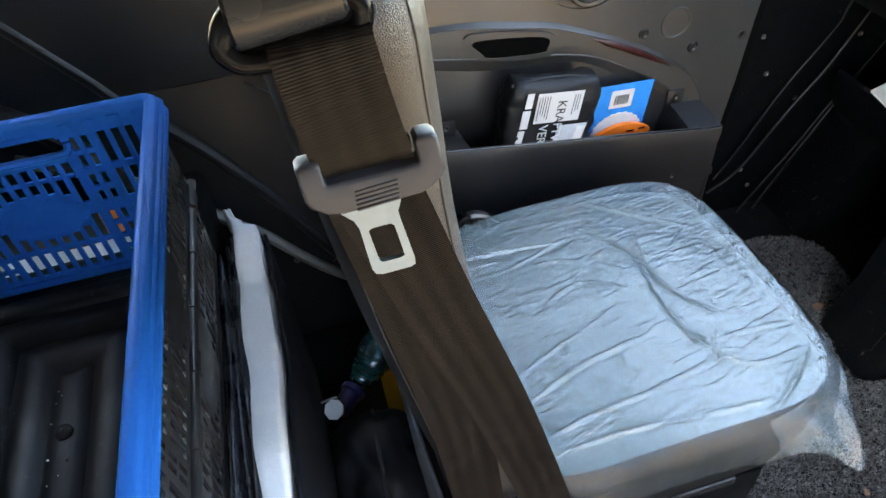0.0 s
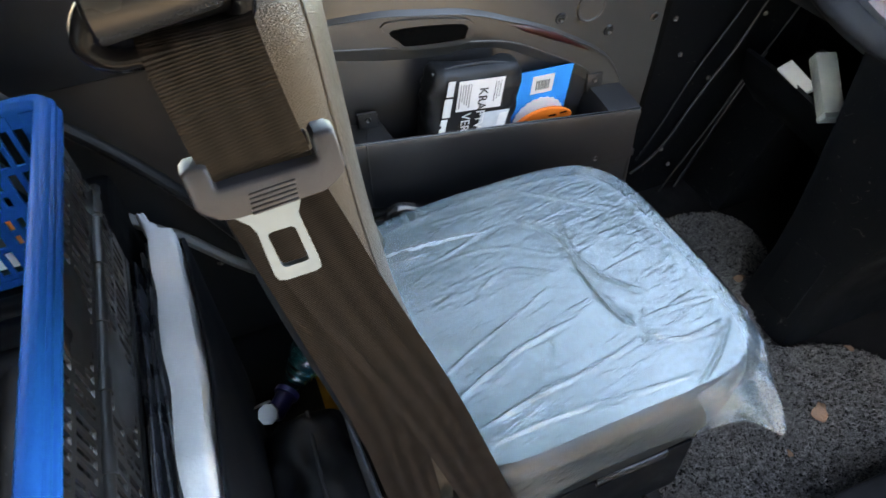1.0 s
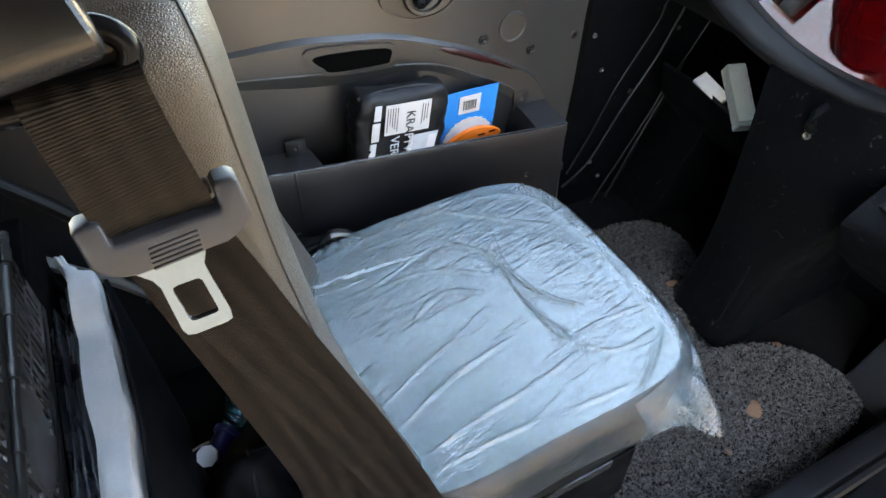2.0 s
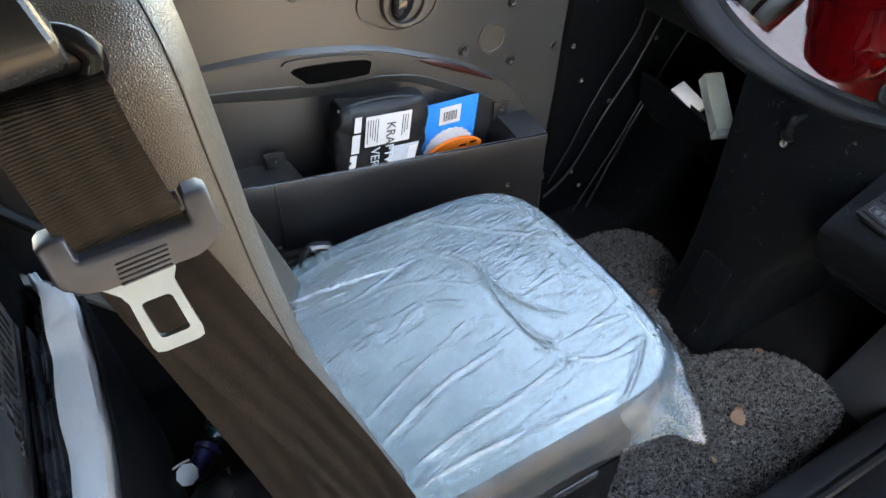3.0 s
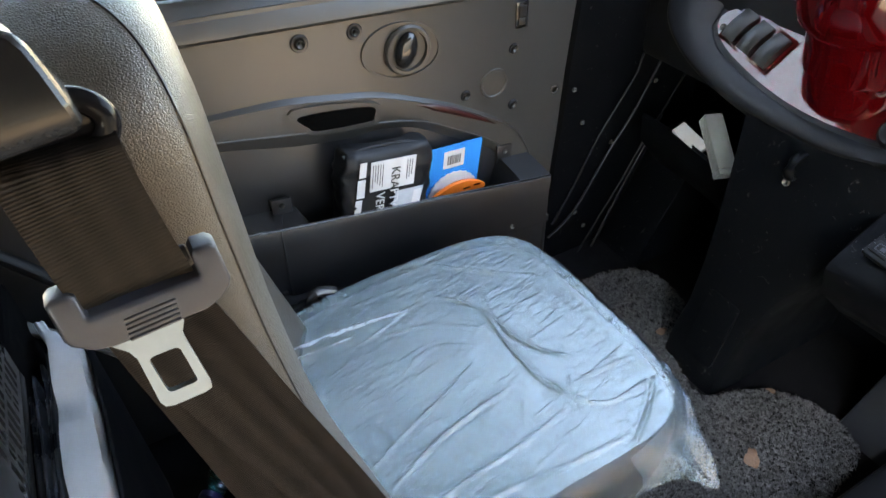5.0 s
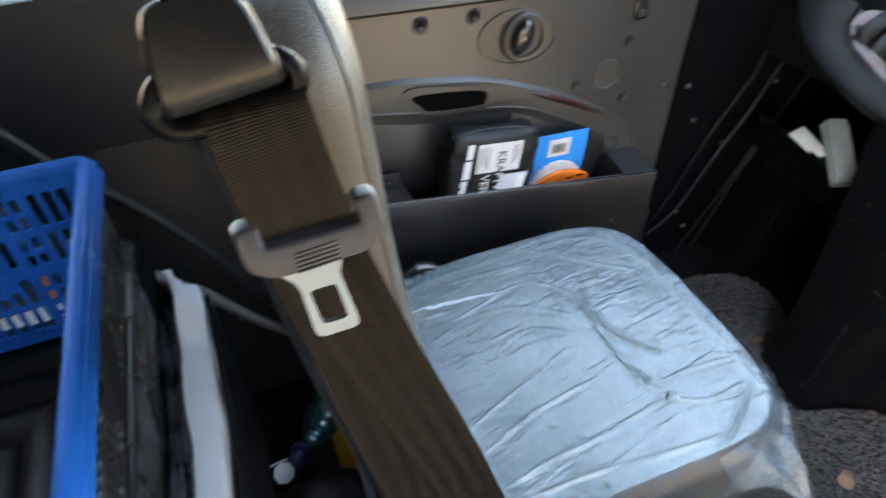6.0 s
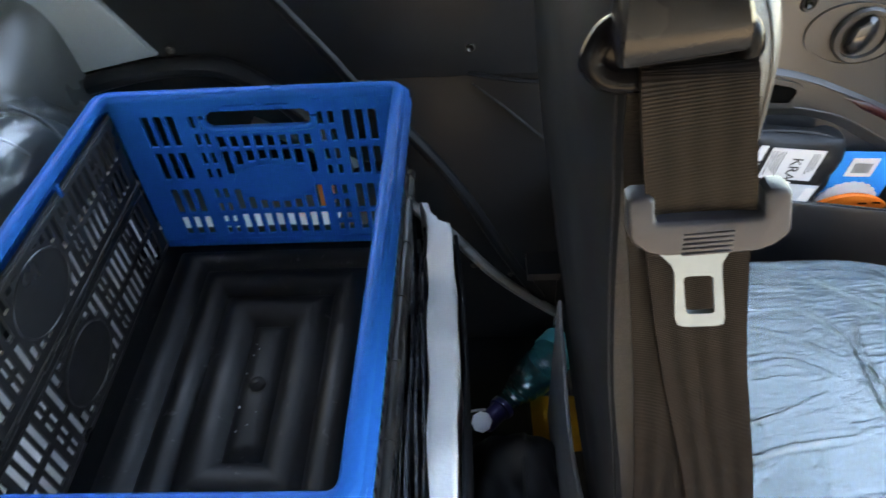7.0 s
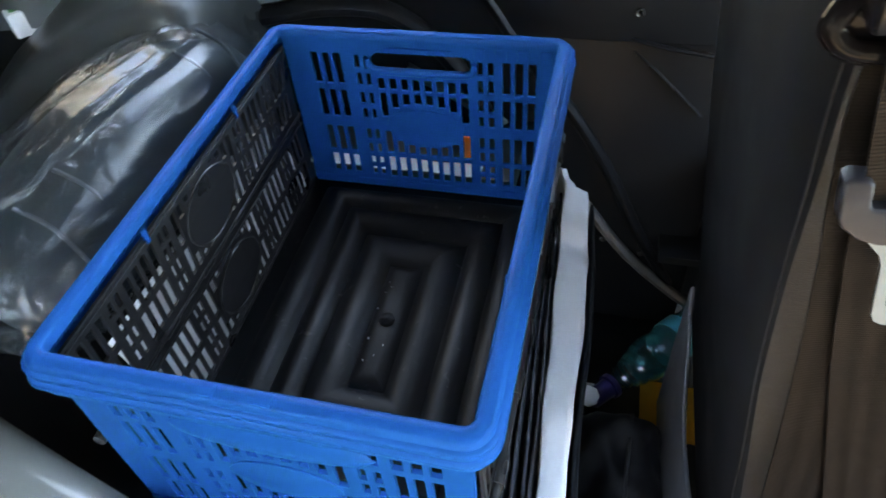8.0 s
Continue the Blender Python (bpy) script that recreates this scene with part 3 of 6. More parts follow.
    part("seam", tube(bmesh.new(), smooth([(0.255, 0.94, 0.378), (0.243, 0.9, 0.386), (0.238, 0.8845, 0.388), (0.237, 0.8855, 0.34), (0.235, 0.89, 0.2), (0.234, 0.894, 0.03)], 4), 0.0016, 6), M["ink"], door)
    # recessed fixing holes with screws
    for hx, hz, r in ((0.352, 0.612, 0.012), (0.44, 0.61, 0.011), (0.715, 0.508, 0.0085), (0.62, 0.446, 0.009), (0.718, 0.402, 0.009)):
        x, z = D(hx, hz) if hx < 0.5 else (hx - 0.006, hz + 0.024)
        part("fixing_rim", lathe(bmesh.new(), [(r * 0.7, 0.0), (r * 0.75, 0.002), (r, 0.0025), (r * 1.15, 0.0005), (r * 1.15, 0)], (x, y, z), (0, -1, 0), 16), M["black"], door)
        screw("screw", (x, y - 0.0012, z), (0, -1, 0), r * 0.55, door, M["bolt"])
    for sx, sy, sz in ((0.262, 0.955, 0.386), (0.69, 0.963, 0.34), (0.222, 0.884, 0.272), (0.66, 0.8855, 0.226)):
        screw("screw", (sx, sy, sz), (0, -1, 0.25), 0.005, door, M["bolt"])
    for sx, sz, sy in ((0.262, 0.384, 0.957), (0.69, 0.339, 0.965)):
        tab = slab(bmesh.new(), [(sx - 0.016, sz - 0.022), (sx + 0.016, sz - 0.026), (sx + 0.016, sz + 0.012), (sx - 0.016, sz + 0.016)], sy - 0.002, sy + 0.004, 0.0012)
        part("bracket", tab, M["black"], door, "small black screw bracket")
    # round blanking cap
    cx, cz = D(0.695, 0.456)
    part("blanking_cap", lathe(bmesh.new(), [(0.0275, 0.0), (0.0272, 0.0022), (0.0262, 0.0028), (0.0235, 0.0024), (0.0225, 0.0012), (0.001, 0.0012)], (cx, y, cz), (0, -1, 0), 28), M["door"], door, "round blanking cap")
    for cx, cz in ((0.805, 0.43),):
        part("fixing_rim", lathe(bmesh.new(), [(0.005, 0.0), (0.006, 0.002), (0.009, 0.001), (0.009, 0)], (cx, y, cz), (0, -1, 0), 12), M["ink"], door)
    # oval escutcheon with the release lever
    hx, hz = D(0.517, 0.5605)
    tilt = Matrix.Translation((hx, y, hz)) @ Matrix.Rotation(radians(9), 4, "Y")
    oval = [(0.069 * math.cos(2 * math.pi * k / 40), 0.046 * math.sin(2 * math.pi * k / 40)) for k in range(40)]
    inner = [(0.0635 * math.cos(2 * math.pi * k / 40), 0.041 * math.sin(2 * math.pi * k / 40)) for k in range(40)]
    plate = join(bmesh.new(), ring_slab(bmesh.new(), oval, inner, -0.004, 0.002), tilt)
    handle = part("release_handle", plate, M["door"], door, "oval door release surround")
    part("dish", join(bmesh.new(), slab(bmesh.new(), inner, -0.001, 0.002), tilt), M["door"], handle)
    hub = tilt @ Vector((0.008, 0, 0.002))
    part("hub", lathe(bmesh.new(), [(0.038, 0), (0.04, 0.006), (0.037, 0.01), (0.032, 0.0095), (0.031, 0.003), (0.001, 0.0025)], hub, (0, -1, 0), 32), M["door"], handle)
    lever = bmesh.new()
    bmesh.ops.create_uvsphere(lever, u_segments=20, v_segments=12, radius=1, matrix=Matrix.Translation(hub + Vector((-0.004, -0.008, 0.002))) @ Matrix.Rotation(radians(20), 4, "Y") @ Matrix.Diagonal((0.018, 0.012, 0.029, 1)))
    part("lever", lever, M["gloss"], handle, "glossy black release lever")
    # window switch
    sx, sz = D(0.748, 0.571)
    sw = part("switch_frame", plain(sx - 0.012, sx + 0.012, y - 0.004, y, sz - 0.022, sz + 0.022, 0.0015), M["gloss"], door)
    part("rocker", plain(sx - 0.007, sx + 0.007, y - 0.0075, y - 0.003, sz - 0.003, sz + 0.016, 0.002), M["vent"], sw)
    part("rocker", plain(sx - 0.007, sx + 0.007, y - 0.006, y - 0.003, sz - 0.017, sz - 0.005, 0.002), M["black"], sw)
    return door


far_door()

# kick panel in front of the door, with the seals that sweep down to the floor
kick = thing("wall_left", (1.0, 0.99, 0.0), "black scuffed kick panel in front of the far door", "wall", kind="structure")
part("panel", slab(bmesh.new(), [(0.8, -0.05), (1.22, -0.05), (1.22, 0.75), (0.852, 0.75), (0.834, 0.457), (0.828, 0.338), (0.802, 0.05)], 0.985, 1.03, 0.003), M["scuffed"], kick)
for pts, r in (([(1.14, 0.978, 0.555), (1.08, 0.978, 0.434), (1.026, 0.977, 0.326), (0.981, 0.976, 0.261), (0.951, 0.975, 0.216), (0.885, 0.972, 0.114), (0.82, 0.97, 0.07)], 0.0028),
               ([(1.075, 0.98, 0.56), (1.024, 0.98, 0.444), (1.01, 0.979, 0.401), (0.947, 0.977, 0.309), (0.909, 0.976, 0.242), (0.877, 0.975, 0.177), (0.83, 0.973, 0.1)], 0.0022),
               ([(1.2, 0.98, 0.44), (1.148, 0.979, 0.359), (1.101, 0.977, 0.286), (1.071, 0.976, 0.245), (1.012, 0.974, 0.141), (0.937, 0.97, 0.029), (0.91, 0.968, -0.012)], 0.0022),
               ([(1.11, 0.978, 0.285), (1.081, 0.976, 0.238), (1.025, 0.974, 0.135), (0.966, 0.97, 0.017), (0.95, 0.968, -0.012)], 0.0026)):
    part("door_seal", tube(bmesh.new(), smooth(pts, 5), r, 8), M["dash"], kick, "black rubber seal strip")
# the gap's shade is a near-black strip between door and panel
part("door_gap", slab(bmesh.new(), [(0.797, 0.02), (0.81, 0.2), (0.822, 0.338), (0.828, 0.457), (0.842, 0.62), (0.85, 0.75), (0.862, 0.75), (0.854, 0.62), (0.84, 0.457), (0.834, 0.338), (0.822, 0.2), (0.809, 0.02)], 0.978, 0.984), M["hollow"], kick, "near-black strip painted as the shaded gap round the door")
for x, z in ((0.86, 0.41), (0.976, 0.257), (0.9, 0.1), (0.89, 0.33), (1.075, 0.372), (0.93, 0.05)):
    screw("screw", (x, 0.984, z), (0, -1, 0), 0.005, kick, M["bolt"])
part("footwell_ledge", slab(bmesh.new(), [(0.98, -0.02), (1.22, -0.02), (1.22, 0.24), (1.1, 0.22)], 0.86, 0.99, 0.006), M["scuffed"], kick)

# rear quarter trim on the far side
rear = thing("wall_left_rear", (-0.5, 0.96, 0.3), "dark plastic lining of the far rear quarter", "wall", kind="structure")
part("upper_lining", slab(bmesh.new(), [(-0.46, 0.562), (0.1, 0.562), (0.1, 0.76), (-0.545, 0.76), (-0.5, 0.69), (-0.455, 0.612)], 0.935, 0.98, 0.003), M["rear"], rear)
part("lower_lining", slab(bmesh.new(), [(-1.3, -0.02), (0.12, -0.02), (0.12, 0.558), (-0.27, 0.558), (-0.3, 0.64), (-1.3, 0.64)], 0.945, 0.985, 0.003), M["rear"], rear)
part("crease", tube(bmesh.new(), smooth([(-0.03, 0.936, 0.566), (0.03, 0.93, 0.557), (0.12, 0.926, 0.548)], 4), 0.005, 8, flat=0.7), M["rear"], rear)
part("crease", tube(bmesh.new(), smooth([(-0.025, 0.944, 0.545), (0.02, 0.942, 0.508), (0.08, 0.94, 0.452)], 4), 0.0035, 8, flat=0.5), M["rear"], rear)
part("aperture_ridge", tube(bmesh.new(), smooth([(-0.32, 0.943, 0.74), (-0.222, 0.943, 0.606), (-0.19, 0.943, 0.558), (-0.104, 0.943, 0.446), (-0.04, 0.943, 0.345), (0.02, 0.943, 0.225), (0.09, 0.943, 0.1)], 5), 0.013, 10, flat=0.8), M["rear"], rear)
part("aperture_ridge", tube(bmesh.new(), smooth([(-0.35, 0.94, 0.5), (-0.2, 0.94, 0.41), (-0.1, 0.938, 0.3), (-0.069, 0.937, 0.273), (0.013, 0.934, 0.167), (0.126, 0.93, 0.069), (0.2, 0.93, 0.03)], 5), 0.011, 10, flat=0.8), M["strip"], rear, "dark grey edge strip of the door opening")
part("arch_moulding", tube(bmesh.new(), smooth([(-0.9, 0.93, 0.47), (-0.76, 0.93, 0.52), (-0.638, 0.93, 0.555), (-0.52, 0.93, 0.585), (-0.43, 0.93, 0.598), (-0.362, 0.93, 0.592), (-0.304, 0.93, 0.553), (-0.25, 0.93, 0.48), (-0.21, 0.93, 0.38)], 6), 0.02, 12, flat=0.7), M["rear"], rear, "curved wheel arch moulding")
light = part("light_panel", slab(bmesh.new(), [(-1.3, 0.5), (-0.72, 0.566), (-0.448, 0.616), (-0.49, 0.68), (-0.54, 0.76), (-0.6, 0.86), (-1.3, 0.86)], 0.925, 0.96, 0.004), M["grey"], rear, "light grey upper quarter panel")
part("hole", lathe(bmesh.new(), [(0.001, 0.001), (0.016, 0.001), (0.019, 0.003), (0.024, 0.001), (0.024, -0.002)], (-0.655, 0.926, 0.592), (0, -1, 0), 20), M["ink"], light, "round black grommet hole")
for x, yy, z in ((-0.025, 0.934, 0.605), (-0.425, 0.925, 0.625), (0.036, 0.944, 0.165), (-0.03, 0.944, 0.19), (-0.29, 0.93, 0.69)):
    screw("screw", (x, yy, z), (0, -1, 0), 0.006, rear, M["bolt"])

# rounded grey wheel housing behind the cargo space
rows = []
crest = smooth([(-1.2, 0, 0.3), (-1.08, 0, 0.42), (-0.974, 0, 0.494), (-0.869, 0, 0.564), (-0.776, 0, 0.612), (-0.678, 0, 0.649), (-0.62, 0, 0.662), (-0.585, 0, 0.65), (-0.565, 0, 0.61), (-0.556, 0, 0.53), (-0.552, 0, 0.43)], 5)
for p in crest:
    fall = max(0.0, p.z - 0.425)
    rows.append([(p.x, 0.928, p.z + 0.045), (p.x, 0.88, p.z + 0.03), (p.x, 0.845, p.z + 0.012), (p.x, 0.815, p.z + 0.003), (p.x, 0.8, p.z), (p.x, 0.786, p.z - 0.005), (p.x, 0.773, p.z - 0.016), (p.x, 0.766, p.z - 0.034 - 0.05 * fall), (p.x + 0.004, 0.762, p.z - 0.3 * fall - 0.03), (p.x + 0.008, 0.757, p.z - 0.65 * fall - 0.02), (p.x + 0.012, 0.752, p.z - fall)])
single("wheel_housing", grid(bmesh.new(), rows), M["housing"], "rounded dark grey plastic wheel housing", "housing", kind="structure", sharp=60)

# near-side sills
sill = thing("near_sill", (0.6, 0.2, 0.0), "black stepped door sill on the near side", "sill", kind="structure")
part("inner_step", slab(bmesh.new(), [(0.2, -0.05), (1.3, -0.05), (1.3, 0.04), (0.2, 0.04)], 0.222, 0.262, 0.008), M["sill"], sill)
part("outer_step", slab(bmesh.new(), [(-0.1, -0.3), (1.3, -0.3), (1.3, 0.01), (-0.1, 0.01)], 0.1, 0.218, 0.01), M["sill"], sill)
part("sill_ridge", tube(bmesh.new(), [(0.2, 0.215, 0.028), (0.9, 0.215, 0.028), (1.3, 0.215, 0.028)], 0.009, 8), M["sill"], sill)
part("scuff_plate", plain(0.55, 0.86, 0.15, 0.206, 0.006, 0.022, 0.006), M["sill"], sill, "glossy black sill cover")
part("strike_bar", tube(bmesh.new(), smooth([(0.66, 0.16, 0.02), (0.68, 0.165, 0.035), (0.73, 0.17, 0.036), (0.76, 0.172, 0.02)], 5), 0.005, 8), M["chrome"], sill, "bright metal striker bar")
screw("screw", (0.72, 0.175, 0.03), (0, 0, 1), 0.012, sill, M["red"])

rail = bmesh.new()
tube(rail, smooth([(-1.25, 0.44, 0.5), (-0.8, 0.33, 0.5), (-0.554, 0.262, 0.49), (-0.393, 0.222, 0.47), (-0.2, 0.18, 0.43), (-0.1, 0.15, 0.3)], 6), 0.036, 14, flat=0.8)
single("near_body_rail", rail, M["paint"], "grey-green painted body rail beside the cargo floor", "body rail", kind="structure")
single("near_body_side", plain(-1.3, -0.1, 0.12, 0.2, -0.3, 0.42, 0.02), M["rear"], "dark inner side of the near rear body", "wall", kind="structure")


# ---- seat ----
def seat():
    s = thing("seat", (0.36, 0.58, 0.0), "black leather car seat with its cushion still wrapped in clear plastic", "car seat")
    base = bmesh.new()
    box(base, 0.16, 0.53, 0.375, 0.79, 0.0, 0.2, 0.012)
    box(base, 0.17, 0.515, 0.37, 0.375, 0.03, 0.16, 0.002)
    part("seat_base", base, M["scuffed"], s, "black seat base box")
    part("base_slot", plain(0.36, 0.47, 0.364, 0.3705, 0.155, 0.175, 0.003), M["gloss"], s)
    cx, cy, a, b = 0.372, 0.578, 0.234, 0.224

    def edge(t, grow=1.0):
        c, q = math.cos(t), math.sin(t)
        n = 2 / 5.0
        return cx + a * grow * math.copysign(abs(c) ** n, c), cy + b * grow * math.copysign(abs(q) ** n, q)

    def top(x, y):
        u, v = (x - cx) / a, (y - cy) / b
        return 0.338 - 0.012 * u * u - 0.01 * v * v + 0.006 * u

    cushion = bmesh.new()
    rings = []
    turns = 96
    for rho, drop in ((0.02, 0), (0.35, 0), (0.65, 0.0), (0.85, 0.002), (0.94, 0.008), (0.985, 0.02), (1.0, 0.04), (0.99, 0.09), (0.96, 0.14)):
        rings.append([(cx + (edge(2 * math.pi * k / turns)[0] - cx) * rho * 0.985, cy + (edge(2 * math.pi * k / turns)[1] - cy) * rho * 0.985, 0) for k in range(turns + 1)])
        rings[-1] = [(x, y, top(x, y) - drop - 0.008) for x, y, _ in rings[-1]]
    grid(cushion, rings)
    bmesh.ops.remove_doubles(cushion, verts=cushion.verts, dist=1e-5)
    part("cushion", cushion, M["cushion"], s, "dark leather seat cushion", sharp=80)

    # the film: creases drawn tight over the cushion, a loose skirt below
    creases = [
        (0.003, 0.004, [(0.387, 0.704), (0.422, 0.666), (0.437, 0.629), (0.433, 0.564), (0.436, 0.502), (0.448, 0.464)]),
        (0.003, 0.004, [(0.46, 0.675), (0.444, 0.625), (0.448, 0.573), (0.467, 0.534), (0.493, 0.507)]),
        (0.0022, 0.0036, [(0.266, 0.662), (0.313, 0.664), (0.366, 0.648), (0.413, 0.612)]),
        (0.0027, 0.004, [(0.281, 0.581), (0.314, 0.605), (0.355, 0.61), (0.399, 0.581)]),
        (0.003, 0.004, [(0.206, 0.413), (0.284, 0.427), (0.364, 0.432), (0.444, 0.447)]),
        (0.0022, 0.0036, [(0.217, 0.673), (0.284, 0.675), (0.38, 0.708)]),
        (0.003, 0.004, [(0.21, 0.396), (0.302, 0.396), (0.41, 0.384), (0.492, 0.381)]),
        (0.0024, 0.0034, [(0.457, 0.469), (0.514, 0.473), (0.567, 0.47)]),
        (0.0024, 0.0034, [(0.452, 0.452), (0.495, 0.427), (0.555, 0.433)]),
        (0.0032, 0.0042, [(0.473, 0.365), (0.52, 0.393), (0.564, 0.428)]),
        (0.0024, 0.0036, [(0.168, 0.481), (0.257, 0.517), (0.333, 0.541)]),
        (0.003, 0.004, [(0.19, 0.453), (0.289, 0.489), (0.395, 0.505)]),
        (0.0024, 0.0036, [(0.281, 0.746), (0.367, 0.736), (0.401, 0.695)]),
        (0.0024, 0.004, [(0.398, 0.79), (0.471, 0.718), (0.545, 0.66)]),
    ]
    rng = random.Random(4)
    for k in range(110):
        x, y = rng.uniform(0.17, 0.55), rng.uniform(0.38, 0.77)
        w = rng.gauss(0.2, 0.22)
        ln = rng.uniform(0.04, 0.16)
        bend = rng.uniform(-0.006, 0.006)
        creases.append((rng.uniform(0.0003, 0.0011), rng.uniform(0.0012, 0.0022), [(x, y), (x + ln / 2 * math.cos(w), y + ln / 2 * math.sin(w) + bend), (x + ln * math.cos(w), y + ln * math.sin(w))]))
    for k in range(9):
        w = radians(20 + 40 * k)
        creases.append((0.0016, 0.0024, [(0.455 + 0.006 * math.cos(w), 0.46 + 0.006 * math.sin(w)), (0.455 + 0.035 * math.cos(w), 0.46 + 0.03 * math.sin(w))]))
    turns, radial = 720, 210
    rows = []
    for i in range(radial + 26):
        row = []
        for k in range(turns + 1):
            t = 2 * math.pi * k / turns
            ex, ey = edge(t)
            if i < radial:
                rho = 0.004 + 0.996 * (i / (radial - 1)) ** 0.75
                x, y = cx + (ex - cx) * rho, cy + (ey - cy) * rho
                z = top(x, y) - 0.013 * (max(0, rho - 0.94) / 0.06) ** 2
            else:
                d = (i - radial + 1) / 26
                near = math.exp(-((t - radians(285)) / 0.55) ** 2)
                hang = 0.046 + 0.006 * near
                loose = 0.003 + 0.012 * d
                loose += 0.003 * d * math.sin(t * 9 + 2 * math.sin(t * 4)) + 0.0015 * d * math.sin(t * 31 + 3 * math.sin(t * 3))
                x, y = ex + math.cos(t) * loose, ey + math.sin(t) * loose
                z = top(ex, ey) - 0.013 - hang * d * (1 + 0.08 * math.sin(t * 9))
            row.append((x, y, z))
        rows.append(row)
    co = np.array(rows)
    flat = co.reshape(-1, 3)
    lift = np.zeros(len(flat))
    for amp, wide, pts in creases:
        best = np.full(len(flat), 9.0)
        pl = smooth([(p[0], p[1], 0) for p in pts], 4)
        along = np.zeros(len(flat))
        for q, (p0, p1) in enumerate(zip(pl, pl[1:])):
            p0, p1 = np.array(p0[:2]), np.array(p1[:2])
            v = p1 - p0
            f = np.clip(((flat[:, :2] - p0) @ v) / (v @ v + 1e-12), 0, 1)
            dist = np.hypot(*(flat[:, :2] - p0 - f[:, None] * v).T)
            along = np.where(dist < best, (q + f) / (len(pl) - 1), along)
            best = np.minimum(best, dist)
        fade = np.sqrt(np.clip(np.sin(np.pi * np.clip(along, 0.02, 0.98)), 0, 1))
        r = best / (wide * 0.66)
        lift += amp * fade * (np.exp(-r * r) - 0.45 * np.exp(-((r - 2.0) ** 2)))
    for i, p in enumerate(flat):
        lift[i] += 0.0016 * noise.noise((p[0] * 14, p[1] * 14, 3.1)) + 0.0009 * (0.5 - abs(noise.noise((p[0] * 30 - p[1] * 10, p[1] * 70 + p[0] * 20, 7.7)))) + 0.0003 * noise.noise((p[0] * 95, p[1] * 120, 1.3))
    n_top = radial * (turns + 1)
    flat[:n_top, 2] += lift[:n_top]
    fall = np.linspace(1, 0.3, 26).repeat(turns + 1)
    flat[n_top:, 1] += lift[n_top:] * fall * 2
    flat[n_top:, 0] += lift[n_top:] * fall
    whole = flat.reshape(co.shape)
    rim_rows = [[tuple(p) for p in row] for row in whole[195:]]
    skirt = grid(bmesh.new(), [row[:-1] + row[:1] for row in rim_rows])
    bmesh.ops.remove_doubles(skirt, verts=skirt.verts, dist=1e-5)
    part("film_skirt", skirt, M["clear_film"], s, "loose clear plastic skirt hanging round the cushion", sharp=85)
    # the pointed ear of spare film at the near front corner
    high = smooth([(0.598, 0.457, 0.317), (0.59, 0.43, 0.317), (0.578, 0.405, 0.316), (0.56, 0.388, 0.316), (0.52, 0.371, 0.317), (0.47, 0.362, 0.317)], 12)
    low = smooth([(0.606, 0.457, 0.314), (0.606, 0.409, 0.302), (0.597, 0.36, 0.27), (0.594, 0.312, 0.221), (0.54, 0.333, 0.256), (0.48, 0.342, 0.262)], 12)
    rows = []
    for q in range(19):
        g = q / 18
        row = []
        for k, (p0, p1) in enumerate(zip(high, low)):
            p = p0.lerp(p1, g)
            fold = math.sin(math.pi * g) * (0.006 * math.sin(k * 0.42 + 1.2 * g) + 0.004 * noise.noise((k * 0.3, g * 4, 2.0)))
            row.append(p + Vector((0.3 * fold, -fold - 0.006 * math.sin(math.pi * g), 0.004 * math.sin(math.pi * g))))
        rows.append(row)
    part("film_corner", grid(bmesh.new(), rows), M["corner_film"], s, "pointed milky corner of the plastic film", sharp=85)
    film = bmesh.new()
    grid(film, [[tuple(p) for p in row] for row in whole[:196]])
    bmesh.ops.remove_doubles(film, verts=film.verts, dist=1e-5)
    cover = part("plastic_cover", film, M["film"], s, "crinkled clear plastic film over the seat cushion", sharp=85)

    # backrest: upright block, leaning back, with rounded shoulders
    prof = [(0.25, 0.1, 0.238), (0.32, 0.095, 0.219), (0.43, 0.077, 0.189), (0.5, 0.067, 0.171), (0.56, 0.058, 0.157), (0.62, 0.049, 0.1465), (0.71, 0.039, 0.137), (0.78, 0.033, 0.1335), (0.82, 0.029, 0.1315), (0.85, 0.027, 0.13), (0.875, 0.028, 0.1275), (0.893, 0.032, 0.122), (0.905, 0.04, 0.111), (0.911, 0.052, 0.096)]
    lev = smooth([(z, p, q) for z, p, q in prof], 3)
    rows = []
    for z, x0, x1 in lev:
        sh = max(0.0, (z - 0.84) / 0.071)
        y0, y1 = 0.376 + 0.07 * sh ** 2.5, 0.8 - 0.07 * sh ** 2.5
        y0 += 0.012 * max(0, (0.5 - z)) / 0.25
        row = []
        for k in range(113):
            t = 2 * math.pi * k / 112
            c, q = math.cos(t), math.sin(t)
            n = 2 / 3.4
            yy = (y0 + y1) / 2 + (y1 - y0) / 2 * math.copysign(abs(q) ** (2 / 7), q)
            hollow = 0.045 * max(0.0, c) ** 0.3 * max(0.0, 1 - abs((yy - 0.588) / 0.165) ** 3) * min(1.0, max(0.0, (0.88 - z) / 0.15))
            row.append(((x0 + x1) / 2 + (x1 - x0) / 2 * math.copysign(abs(c) ** n, c) - hollow, yy, z))
        rows.append(row)
    back = grid(bmesh.new(), [row[76:-1] + row[:37] for row in rows])
    bmesh.ops.remove_doubles(back, verts=back.verts, dist=1e-5)
    vinyl = grid(bmesh.new(), [row[36:77] for row in rows])
    crown = grid(bmesh.new(), [rows[-1], [(0.074, 0.59, 0.9125)] * len(rows[-1])])
    bmesh.ops.remove_doubles(crown, verts=crown.verts, dist=1e-5)
    join(back, crown)
    rest = part("backrest", back, M["leather"], s, "black grained leather backrest", sharp=70)
